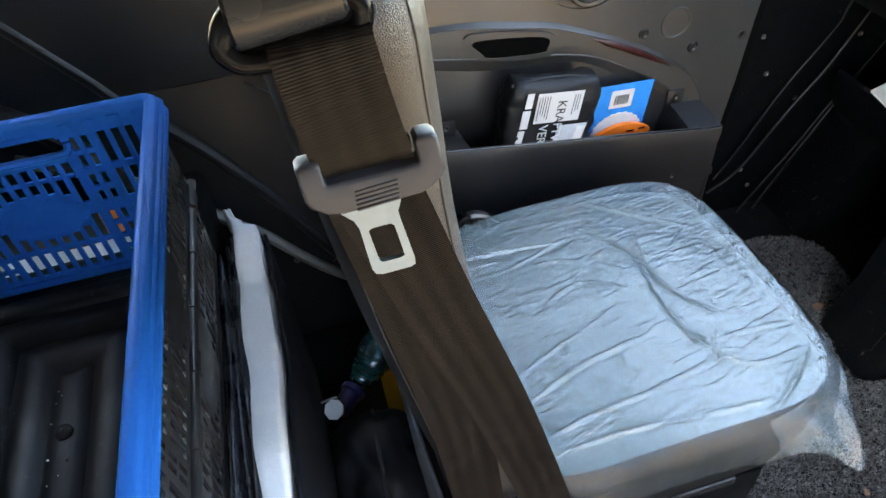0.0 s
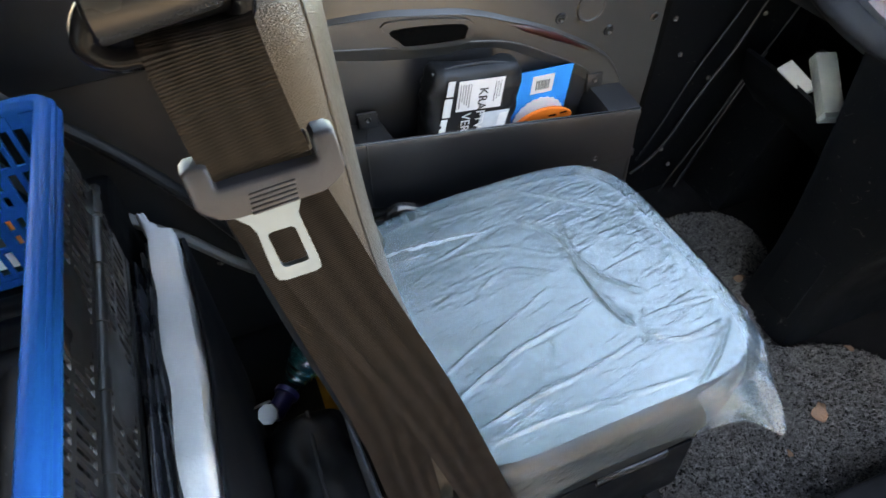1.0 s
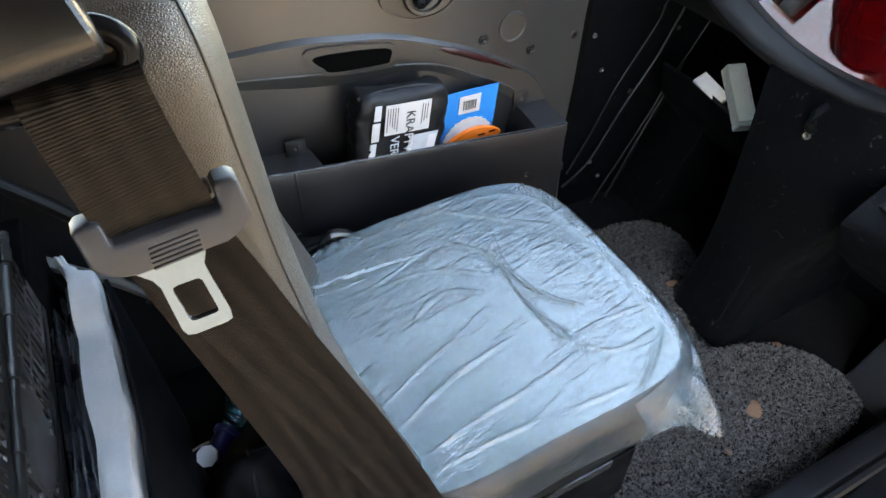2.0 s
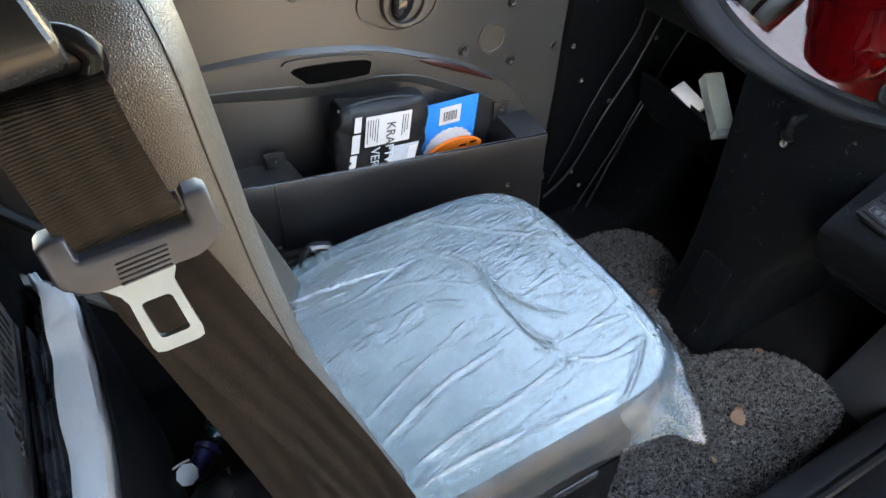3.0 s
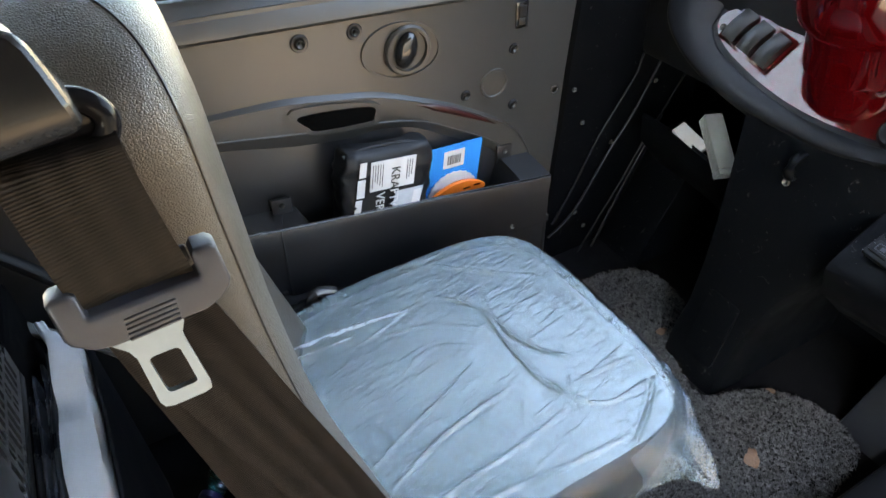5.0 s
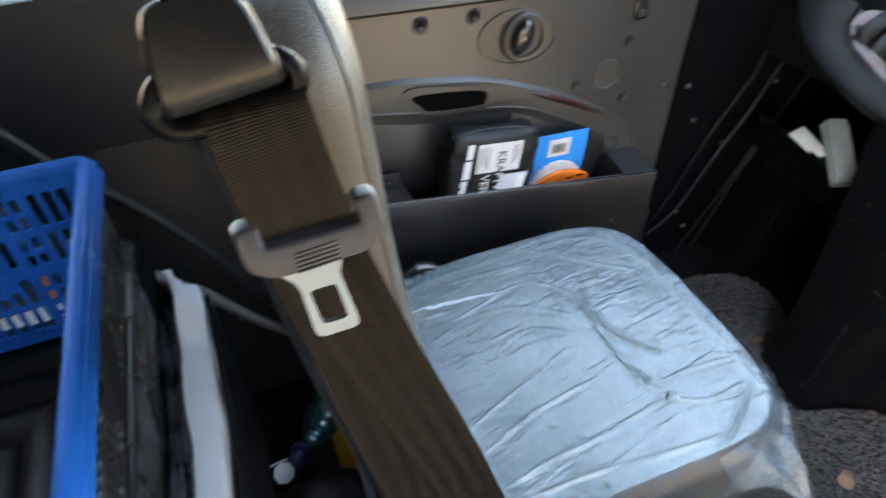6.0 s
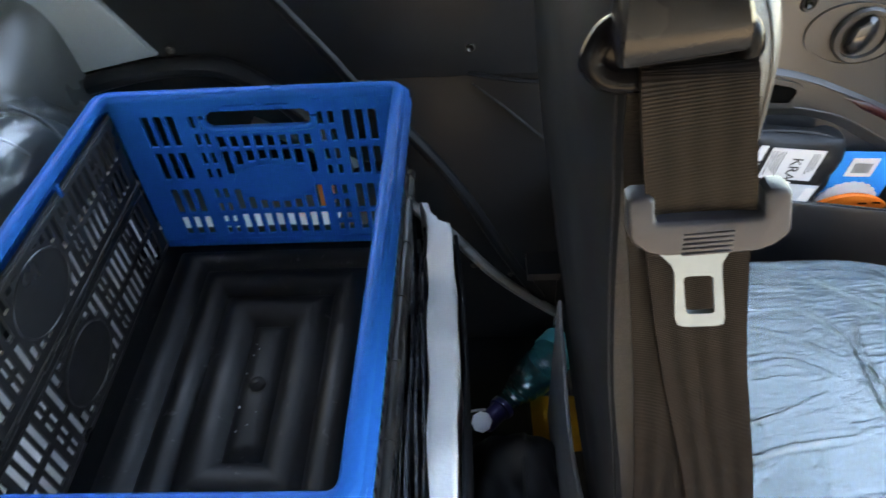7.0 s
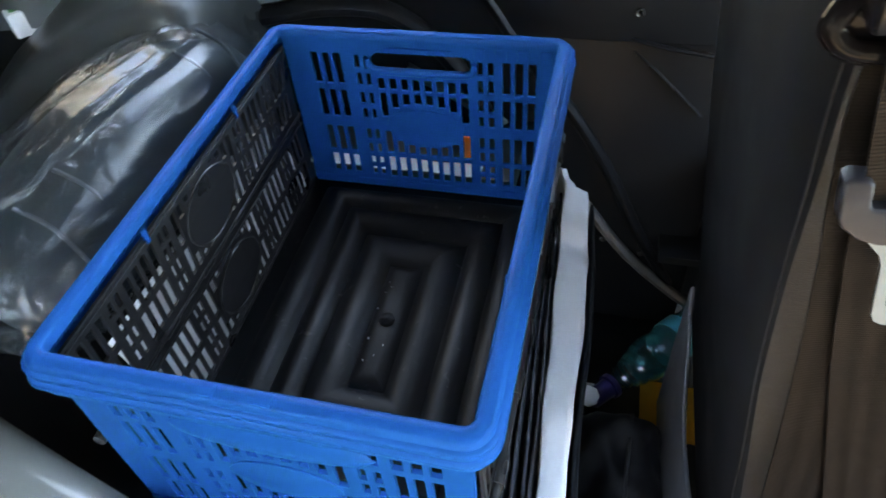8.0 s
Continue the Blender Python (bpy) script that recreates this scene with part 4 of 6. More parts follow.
    part("rear_cover", vinyl, M["back_vinyl"], rest, "smooth black vinyl back", sharp=70)

    def seam(name, off):
        """A sunk seam with its thread, along the near side of the backrest."""
        pts = []
        for z, x0, x1 in lev[2:-3]:
            y0 = 0.376 + 0.07 * max(0.0, (z - 0.84) / 0.071) ** 2.5 + 0.012 * max(0, (0.5 - z)) / 0.25
            x = x1 - 0.01 - 0.007 * min(1, max(0, (z - 0.45) / 0.35)) if off > 0 else x0 + 0.016
            c = abs((x - (x0 + x1) / 2) / ((x1 - x0) / 2)) ** 1.7
            pts.append(Vector((x, (y0 + 0.8) / 2 - (0.8 - y0) / 2 * math.sqrt(1 - c * c) ** (2 / 7) - 0.0004, z)))
        line = smooth(pts, 3)
        ridge = part(name, tube(bmesh.new(), line, 0.0008, 6), M["ink"], rest)
        st = bmesh.new()
        dist = 0
        for p, q in zip(line, line[1:]):
            dist += (q - p).length
            if dist > 0.005:
                w = (q - p).normalized()
                tube(st, [p + Vector((0.004 * -off, -0.0006, 0)), p + Vector((0.004 * -off, -0.001, 0)) + w * 0.0026], 0.00035, 5)
                dist = 0
        part("stitching", st, M["thread"], rest, "fine thread along the seam")

    seam("seam", 1)
    seam("seam", -1)
    # headrest guide on top
    guide = lathe(bmesh.new(), [(0.006, 0), (0.007, 0.005), (0.012, 0.006), (0.015, 0.003), (0.0155, 0)], (0.074, 0.458, 0.909), (0, -0.2, 0.98), 24)
    part("headrest_guide", guide, M["chrome"], s, "chromed headrest guide bush")
    # board behind the backrest
    rows = []
    for i in range(15):
        yy = 0.39 + 0.345 * i / 14
        z = 0.29 - 0.03 * math.sin(math.pi * min(1, (yy - 0.39) / 0.3)) + (0.03 if i == 14 else 0)
        x = 0.088 + 0.002 * math.sin(yy * 20)
        rows.append([(x - 0.003, yy, 0.03), (x - 0.0035, yy, z - 0.006), (x - 0.002, yy, z - 0.001), (x, yy, z), (x + 0.002, yy, z - 0.001), (x + 0.0035, yy, z - 0.006), (x + 0.003, yy, 0.03)])
    part("back_board", grid(bmesh.new(), rows), M["flap"], s, "slate-grey stiff board hanging behind the seat back")
    # recliner mechanism at the far rear corner: bent plates, a lever and a bolt
    rec = bmesh.new()
    rows = []
    for i in range(9):
        f = i / 8
        rows.append([(0.165 + 0.08 * f, 0.80 + 0.03 * g + 0.004 * math.sin(f * 9 + g * 4), 0.352 - 0.032 * f - 0.012 * g + 0.005 * math.sin(f * 7 + g * 2) * (1 - g)) for g in (0, 0.2, 0.5, 0.8, 1.0)])
    grid(rec, rows)
    bmesh.ops.solidify(rec, geom=rec.faces[:], thickness=0.003)
    lv = part("recliner_plate", rec, M["gloss"], s, "bent black recliner plate")
    lev_m = bmesh.new()
    tube(lev_m, smooth([(0.235, 0.80, 0.3), (0.24, 0.802, 0.322), (0.258, 0.803, 0.327), (0.28, 0.802, 0.318), (0.295, 0.80, 0.306)], 5), [0.007] * 8 + [0.01] * 8 + [0.006] * 5, 10, flat=0.7)
    tube(lev_m, smooth([(0.255, 0.80, 0.322), (0.262, 0.796, 0.305), (0.258, 0.796, 0.285)], 5), 0.006, 8)
    part("recliner_lever", lev_m, M["gloss"], s, "glossy black recliner lever")
    rec = plain(0.16, 0.28, 0.802, 0.81, 0.22, 0.312, 0.003)
    part("side_plate", rec, M["black"], s)
    screw("screw", (0.206, 0.799, 0.302), (0, -1, 0.3), 0.008, lv, M["zinc"])
    # loose film pulled into folds beside the backrest, paler than the cover
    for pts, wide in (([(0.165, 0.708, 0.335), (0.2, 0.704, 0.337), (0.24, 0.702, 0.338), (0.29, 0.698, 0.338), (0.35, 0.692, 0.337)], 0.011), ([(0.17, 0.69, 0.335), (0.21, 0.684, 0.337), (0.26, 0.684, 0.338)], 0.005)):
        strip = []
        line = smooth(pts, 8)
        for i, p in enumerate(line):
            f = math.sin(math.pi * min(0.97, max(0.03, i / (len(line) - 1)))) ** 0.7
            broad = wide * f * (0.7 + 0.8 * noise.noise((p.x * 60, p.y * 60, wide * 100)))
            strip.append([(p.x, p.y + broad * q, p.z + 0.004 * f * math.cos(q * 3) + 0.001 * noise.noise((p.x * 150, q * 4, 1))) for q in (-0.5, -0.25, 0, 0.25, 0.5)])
        part("film_fold", grid(bmesh.new(), strip), M["film_fold"], cover, "pale fold gathered in the film", sharp=85)
    # punched air holes along the film's front edge
    for k in range(11):
        t = radians(-38 + 8.5 * k + 3 * math.sin(k * 2.3))
        ex, ey = edge(t, 0.95 - 0.02 * (k % 2))
        hole = lathe(bmesh.new(), [(0.0005, 0.0), (0.0014, 0.0002), (0.002, 0.0008), (0.0024, 0.0002), (0.0026, -0.001)], (ex, ey, top(ex, ey) + 0.0005), (0.5, 0, 0.87), 10)
        part("air_hole", hole, M["slate"] if k % 3 else M["film_fold"], cover, "small punched air hole")


seat()


# ---- seat belt ----
def ribbon(bm, points, widths, thick, way, cup=0.0, uv=True):
    """A woven strap along points; way is the strap's cross direction."""
    lay = bm.loops.layers.uv.verify()
    pts = smooth(points, 8)
    ws = [v.x for v in smooth([(w, 0, 0) for w in widths], 8)]
    run, rows = 0.0, []
    m = 10
    for i, p in enumerate(pts):
        if i:
            run += (p - pts[i - 1]).length
        t = (pts[min(i + 1, len(pts) - 1)] - pts[max(i - 1, 0)]).normalized()
        side = Vector(way)
        side = (side - t * side.dot(t)).normalized()
        nor = side.cross(t)
        row = []
        for s in (1, -1):
            for j in range(m + 1):
                u = (j / m - 0.5) * s * -1
                row.append((p + side * u * ws[i] + nor * (thick / 2 * s + cup * (1 - 4 * u * u)), (u * ws[i], run)))
        rows.append(row)
    vs = [[bm.verts.new(c) for c, _ in r] for r in rows]
    n = 2 * (m + 1)
    for i in range(len(vs) - 1):
        for j in range(n):
            k = (j + 1) % n
            f = bm.faces.new((vs[i][j], vs[i][k], vs[i + 1][k], vs[i + 1][j]))
            for lp, (a, b) in zip(f.loops, ((i, j), (i, k), (i + 1, k), (i + 1, j))):
                lp[lay].uv = rows[a][b][1]
    bm.faces.new(vs[0])
    bm.faces.new(vs[-1])
    return bm


belt = thing("seat_belt", (0.07, 0.35, 0.2), "brown-black seat belt with grey tongue hanging beside the backrest", "seat belt")
strap = ribbon(bmesh.new(), [(0.062, 0.3535, 0.866), (0.062, 0.3525, 0.8765), (0.0621, 0.3485, 0.8822), (0.0622, 0.344, 0.8835), (0.0624, 0.339, 0.8818), (0.0628, 0.3352, 0.875), (0.066, 0.328, 0.85), (0.0702, 0.322, 0.825), (0.0745, 0.3245, 0.8), (0.082, 0.328, 0.77), (0.1, 0.331, 0.7), (0.142, 0.331, 0.55), (0.187, 0.328, 0.36), (0.215, 0.326, 0.22)], [0.0455] * 14, 0.0013, (1, 0, 0.02), 0.001)
part("webbing", strap, M["webbing"], belt, "ribbed brown-black webbing")
strap = ribbon(bmesh.new(), [(0.062, 0.3535, 0.872), (0.064, 0.353, 0.84), (0.069, 0.346, 0.8), (0.074, 0.341, 0.77), (0.088, 0.3385, 0.68), (0.106, 0.338, 0.55), (0.115, 0.338, 0.44), (0.125, 0.336, 0.3), (0.13, 0.334, 0.22)], [0.047] * 9, 0.0013, (1, 0.06, 0.0), -0.0015)
part("webbing", strap, M["webbing"], belt, "ribbed brown-black webbing")
# wire guide loop
loop = [(0.0225, 0.3475, 0.886), (0.023, 0.346, 0.88), (0.032, 0.345, 0.8745), (0.055, 0.345, 0.8755), (0.076, 0.3455, 0.8785), (0.083, 0.347, 0.885), (0.0815, 0.349, 0.892), (0.073, 0.351, 0.897), (0.05, 0.352, 0.899), (0.03, 0.351, 0.895)]
part("guide_loop", tube(bmesh.new(), smooth(loop, 6, True), 0.0052, 12, True, up=(0, 1, 0.1)), M["loop"], belt, "glossy black belt guide loop")
# moulded plate that closes the loop behind the cover
part("guide_plate", slab(bmesh.new(), [(0.025, 0.8805), (0.032, 0.878), (0.055, 0.879), (0.076, 0.882), (0.081, 0.886), (0.0795, 0.892), (0.072, 0.897), (0.05, 0.899), (0.032, 0.8955), (0.026, 0.888)], 0.3475, 0.351, 0.001), M["loop"], belt, "black plate inside the guide loop")
# cover over its bolt
rows = []
for f, x0, x1, yf in ((0.0, 0.031, 0.074, 0.331), (0.03, 0.0285, 0.0755, 0.3285), (0.08, 0.0278, 0.0765, 0.3275), (0.3, 0.0272, 0.0752, 0.3268), (0.33, 0.0272, 0.0748, 0.3271), (0.6, 0.0276, 0.0722, 0.331), (0.8, 0.0288, 0.0698, 0.3339), (0.9, 0.0306, 0.0672, 0.3354), (0.96, 0.0335, 0.0635, 0.3363), (0.99, 0.037, 0.0595, 0.3369), (1.0, 0.04, 0.056, 0.3376)):
    row = []
    rear_y = max(yf + 0.002, 0.35 - 0.011 * max(0.0, f - 0.4) / 0.6)
    for x, yy in ((x0 + 0.001, rear_y), (x0, yf + 0.003 if f > 0.9 else yf + 0.004), (x0 + 0.0007, yf + 0.0014), (x0 + 0.0022, yf), ((x0 + x1) / 2, yf - 0.0004), (x1 - 0.0022, yf), (x1 - 0.0007, yf + 0.0014), (x1, yf + 0.003 if f > 0.9 else yf + 0.004), (x1 - 0.001, rear_y)):
        z = 0.8875 + (x - 0.03) * 0.13
        row.append((x, yy, z + f * (0.931 - z)))
    rows.append(row)
cv = grid(bmesh.new(), rows)
bmesh.ops.holes_fill(cv, edges=[e for e in cv.edges if e.is_boundary])
cov = part("bolt_cover", cv, M["cover"], belt, "black plastic bolt cover", sharp=24)
part("mount", lathe(bmesh.new(), [(0.012, 0), (0.012, 0.03)], (0.052, 0.348, 0.912), (0, 1, 0), 16), M["black"], belt)


def tongue():
    # local plane: u across, v up; it hangs out towards the near side at its foot
    drop = Vector((0.0035, -0.0215, -0.047)).normalized()
    frame_m = Matrix.Translation((0.0702, 0.3215, 0.8245)) @ Matrix(((1.0, 0, -drop.x, 0), (0, 1, -drop.y, 0), (0.02, 0, -drop.z, 0), (0, 0, 0, 1)))

    def lay(pts):
        return [((x - 0.0785) * 0.85, (z - 0.8045) * 0.66 if z < 0.79 else (z - 0.8045) * 0.64) for x, z in pts]

    def put(bm):
        return join(bmesh.new(), bm, frame_m)

    o = [(-0.0315, 0.009), (-0.029, 0.0108), (-0.0225, 0.0108), (-0.0205, 0.009), (-0.0205, 0.0005), (-0.0195, -0.0006), (0.0235, -0.0002), (0.0245, 0.0008), (0.0245, 0.0095), (0.0265, 0.0118), (0.033, 0.0118), (0.0355, 0.0098), (0.0357, -0.0055), (0.034, -0.0085), (0.0285, -0.0125), (0.022, -0.0148), (-0.016, -0.0155), (-0.0235, -0.014), (-0.03, -0.0095), (-0.0315, -0.0065)]
    body = slab(bmesh.new(), o, -0.006, 0.005, 0.0018, seg=3)
    b = part("tongue", put(body), M["buckle"], belt, "grey plastic belt tongue")
    part("slot_bridge", put(plain(-0.0215, 0.024, 0.003, 0.006, 0.002, 0.009, 0.001)), M["buckle"], b)
    for k in range(5):
        z = -0.0145 + k * 0.0021
        part("grip_rib", put(plain(-0.0105 + k * 0.0004, 0.0105 + k * 0.0004, -0.0068, -0.0055, z, z + 0.0011, 0.0004, m=Matrix.Rotation(radians(-2.5), 4, "Y"))), M["buckle"], b)
    outer = [(0.0645, 0.786), (0.0655, 0.778), (0.0715, 0.7705), (0.0735, 0.764), (0.0735, 0.731), (0.075, 0.7268), (0.079, 0.7252), (0.0965, 0.7252), (0.1, 0.7265), (0.1008, 0.731), (0.0988, 0.764), (0.0988, 0.77), (0.102, 0.777), (0.103, 0.786)]
    inner = [(0.0815, 0.762), (0.0795, 0.7615), (0.0785, 0.7605), (0.0782, 0.7585), (0.0793, 0.7375), (0.08, 0.7355), (0.0818, 0.7345), (0.0932, 0.7345), (0.095, 0.7355), (0.0952, 0.7375), (0.0942, 0.7595), (0.0932, 0.7613), (0.0918, 0.762), (0.087, 0.762)]
    part("latch_plate", put(ring_slab(bmesh.new(), [(u * 0.94 - 0.0075, v) for u, v in lay(outer)], [(u * 0.94 - 0.0075, v) for u, v in lay(inner)], -0.0015, 0.0012)), M["zinc"], b, "zinc-plated steel latch plate with a square window")


tongue()


# ---- folding crate on the cargo floor ----
CX0, CX1, CY0, CY1, CZ0, CZ1 = -0.45, -0.095, 0.255, 0.755, 0.422, 0.66


def lattice(strips, z0, z1, depth, put):
    """A slotted panel: strips of (u0, u1, [(hole from, hole to), ...]); put maps u, depth, z to the world."""
    bm = bmesh.new()
    for u0, u1, holes in strips:
        z = z0
        for a, b in sorted(holes) + [(z1, z1)]:
            a, b = max(a, z0), min(b, z1)
            if a - z > 1e-5:
                t = bmesh.new()
                box(t, u0, u1, 0, depth, z, a)
                for v in t.verts:
                    v.co = put(*v.co)
                join(bm, t)
            z = max(z, b)
    bmesh.ops.remove_doubles(bm, verts=bm.verts, dist=1e-6)
    return bm


def end_strips():
    """Columns of the blue end panel, 0 to 0.325 wide and 0 to 0.205 high: slots, hand hole and oval blank."""
    out, u = [], 0.0
    long4 = [(0.016, 0.046), (0.052, 0.09), (0.104, 0.143), (0.151, 0.192)]
    short8 = [(0.016, 0.029), (0.034, 0.046), (0.052, 0.067), (0.073, 0.089), (0.104, 0.119), (0.125, 0.142), (0.151, 0.168), (0.174, 0.191)]
    marks = []
    for k in range(3):
        marks.append((0.0315 + k * 0.0146, 0.0092, long4))
        marks.append((0.2635 + k * 0.0146, 0.0092, long4))
    for k in range(2):
        marks.append((0.0865 + k * 0.0115, 0.0062, short8))
        marks.append((0.2345 + k * 0.0125, 0.0066, short8))
    for k in range(8):
        u0 = 0.1115 + k * 0.0146
        mid = u0 + 0.0046 - 0.1665
        hump = 0.027 * math.sqrt(max(0.0, 1 - (mid / 0.052) ** 2))
        marks.append((u0, 0.0092, [(0.014, 0.048), (0.054, min(0.09, max(0.058, 0.094 - hump))), (min(0.132, max(0.107, 0.102 + hump)), 0.143), (0.147, 0.163)]))
    marks.sort()
    for u0, w, holes in marks:
        out.append((u, u0, []))
        out.append((u0, u0 + w, holes))
        u = u0 + w
    out.append((u, 0.325, []))
    # cut the arched hand hole out of every strip it crosses
    cut = []
    for u0, u1, holes in out:
        n = max(1, math.ceil((u1 - u0) / 0.004))
        for k in range(n):
            a, b = u0 + (u1 - u0) * k / n, u0 + (u1 - u0) * (k + 1) / n
            mid = (a + b) / 2 - 0.1675
            h = list(holes)
            if abs(mid) < 0.064:
                h.append((0.176 + 0.004 * max(0, abs(mid) - 0.054) / 0.01, 0.18 + 0.028 * math.sqrt(1 - (mid / 0.064) ** 2)))
            cut.append((a, b, h))
    return cut


def side_strips(length, height):
    """Columns of half a black side wall: groups of slots, with an oval blank in the middle."""
    out, u = [], 0.006
    lo, hi = 0.01, height - 0.011
    out.append((0.0, u, []))
    group = 0
    while u < length - 0.02:
        wide = group % 2 == 0
        for k in range(4 if wide else 2):
            w, gap = (0.0088, 0.0046) if wide else (0.0055, 0.0045)
            if u + w + gap > length:
                break
            mid = u + w / 2 - length / 2
            hump = 0.035 * math.sqrt(max(0.0, 1 - (mid / 0.056) ** 2))
            if hump > 0.006:
                holes = [(lo, max(lo, height / 2 - hump - 0.003)), (min(hi, height / 2 + hump + 0.003), hi)]
            elif wide:
                holes = [(lo, height * 0.44), (height * 0.51, hi)]
            else:
                holes = [(lo, height * 0.26), (height * 0.31, height * 0.47), (height * 0.53, height * 0.69), (height * 0.74, hi)]
            out += [(u, u + w, holes), (u + w, u + w + gap, [])]
            u += w + gap
        group += 1
        out.append((u, u + 0.004, []))
        u += 0.004
    out.append((u, length, []))
    return out


def crate():
    c = thing("folding_crate", ((CX0 + CX1) / 2, (CY0 + CY1) / 2, CZ0), "blue and black slotted plastic folding crate standing open and empty", "crate")
    # rolled rim
    prof = [(0.0, -0.032), (-0.001, -0.018), (-0.002, -0.012), (0.001, -0.003), (0.004, 0.0), (0.0125, 0.0), (0.015, -0.002), (0.0152, -0.01)]
    rows = []
    for inset, dz in prof:
        r = max(0.022 - inset, 0.004)
        rows.append([(x, y, CZ1 + dz) for x, y in round_rect(CX0 + inset, CX1 - inset, CY0 + inset, CY1 - inset, r, 5)])
        rows[-1].append(rows[-1][0])
    rim = grid(bmesh.new(), rows)
    bmesh.ops.remove_doubles(rim, verts=rim.verts, dist=1e-6)
    part("rim", rim, M["blue"], c, "bright blue moulded rim", sharp=50)
    rows = []
    for inset, dz in [(0.002, -0.014), (-0.0035, -0.016), (-0.0045, -0.02), (-0.003, -0.0235), (0.002, -0.025)]:
        rows.append([(x, y, CZ1 + dz) for x, y in round_rect(CX0 + inset, CX1 - inset, CY0 + inset, CY1 - inset, 0.024, 5)])
        rows[-1].append(rows[-1][0])
    lip = grid(bmesh.new(), rows)
    bmesh.ops.remove_doubles(lip, verts=lip.verts, dist=1e-6)
    part("rim_bead", lip, M["blue"], c, sharp=60)
    rows = []
    for inset, dz in [(0.002, -0.005), (-0.002, -0.0065), (-0.003, -0.008), (-0.002, -0.0095), (0.002, -0.011)]:
        rows.append([(x, y, CZ1 + dz) for x, y in round_rect(CX0 + inset, CX1 - inset, CY0 + inset, CY1 - inset, 0.024, 5)])
        rows[-1].append(rows[-1][0])
    lip = grid(bmesh.new(), rows)
    bmesh.ops.remove_doubles(lip, verts=lip.verts, dist=1e-6)
    part("rim_bead", lip, M["blue"], c, sharp=60)
    # end panels
    zb = CZ0 + 0.018
    e = end_strips()
    inner = CX1 - 0.015 - (CX0 + 0.015)
    s = inner / 0.325
    H = CZ1 - 0.006 - zb
    k = 1.0
    far = part("end_panel", lattice([(a * s, b * s, [(p * k, q * k) for p, q in h]) for a, b, h in e], 0, H, 0.004, lambda u, d, z: (CX0 + 0.015 + u, CY1 - 0.014 + d, zb + z)), M["blue"], c, "blue slotted end panel with a hand hole")
    near = part("end_panel", lattice([(a * s, b * s, [(p * k, q * k) for p, q in h]) for a, b, h in e], 0, H, 0.004, lambda u, d, z: (CX0 + 0.015 + u, CY0 + 0.011 + d, zb + z)), M["blue"], c, "blue slotted end panel with a hand hole")
    mx = (CX0 + CX1) / 2
    for y0, pn in ((CY1 - 0.0165, far), (CY0 + 0.0085, near)):
        oval = [(mx + 0.004 + 0.05 * math.cos(2 * math.pi * q / 32), zb + 0.098 + 0.0245 * math.sin(2 * math.pi * q / 32)) for q in range(32)]
        part("badge", slab(bmesh.new(), oval, y0 + 0.001, y0 + 0.0045, 0.0008), M["blue"], pn, "plain oval blank")
        g = tube(bmesh.new(), smooth([(mx + 0.005 - 0.064, y0 + 0.003, zb + 0.188), (mx + 0.005 - 0.062, y0 + 0.003, zb + 0.178), (mx + 0.005 - 0.045, y0 + 0.003, zb + 0.1725), (mx + 0.005 + 0.045, y0 + 0.003, zb + 0.1725), (mx + 0.005 + 0.062, y0 + 0.003, zb + 0.178), (mx + 0.005 + 0.064, y0 + 0.003, zb + 0.188)], 5), 0.0045, 8)
        part("hand_grip", g, M["blue"], pn)
        for u in np.linspace(CX0 + 0.028, CX1 - 0.028, 13):
            if u - mx > 0.068 and y0 > 0.5:
                part("stiffener", plain(u - 0.0065, u + 0.0065, y0 + 0.0012, y0 + 0.004, CZ1 - 0.026, CZ1 - 0.012, 0.001), M["blue"], pn)
        for u in (mx - 0.021, mx + 0.021):
            part("rim_notch", plain(u - 0.007, u + 0.007, y0 + (0.004 if y0 > 0.5 else -0.006), y0 + (0.012 if y0 > 0.5 else 0.004), CZ1 - 0.012, CZ1 + 0.0008, 0.0008), M["blue"], pn)
        part("foot_beam", plain(CX0 + 0.016, CX1 - 0.016, y0, y0 + 0.006, zb - 0.002, zb + 0.009, 0.001), M["blue"], pn)
    bulge = bmesh.new()
    rows = []
    for i in range(17):
        u = -1 + 2 * i / 16
        w = 0.022 * math.sqrt(max(0, 1 - u * u)) + 0.0005
        rows.append([(mx + 0.005 + 0.085 * u, CY0 + 0.011 - 0.007 * math.sqrt(max(0, 1 - u * u)) * math.cos(v * 1.57) - 0.0005, zb + 0.158 + w * v) for v in (-1, -0.7, -0.3, 0, 0.3, 0.7, 1)])
    part("handle_bulge", grid(bulge, rows), M["blue"], near, "lens-shaped grip bulge", sharp=60)
    # black side walls, two hinged halves each
    L = CY1 - CY0 - 0.034
    hh = (H - 0.02) / 2
    for x0, sgn in ((CX0 + 0.012, 1), (CX1 - 0.012, -1)):
        for half in (0, 1):
            st = side_strips(L, hh)
            lean = 0.006 * sgn
            z_at = zb + half * (hh + 0.006)
            w = part("side_panel", lattice(st, 0, hh, 0.003, lambda u, d, z: (x0 + sgn * d + (lean * z / hh if half == 0 else lean * (1 - z / hh)) * -0.6, CY0 + 0.017 + u, z_at + z)), M["crate"], c, "black slotted folding side wall")
            oval = [(CY0 + 0.017 + L / 2 + 0.05 * math.cos(2 * math.pi * q / 28), z_at + hh / 2 + 0.034 * math.sin(2 * math.pi * q / 28)) for q in range(28)]
            part("badge", slab(bmesh.new(), oval, x0 + sgn * 0.0005 - 0.003 * sgn, x0 + sgn * 0.0045 - 0.003 * sgn, 0.0, "yz"), M["crate"], w)
            ring = [(x0 + sgn * 0.0035, a, b) for a, b in oval]
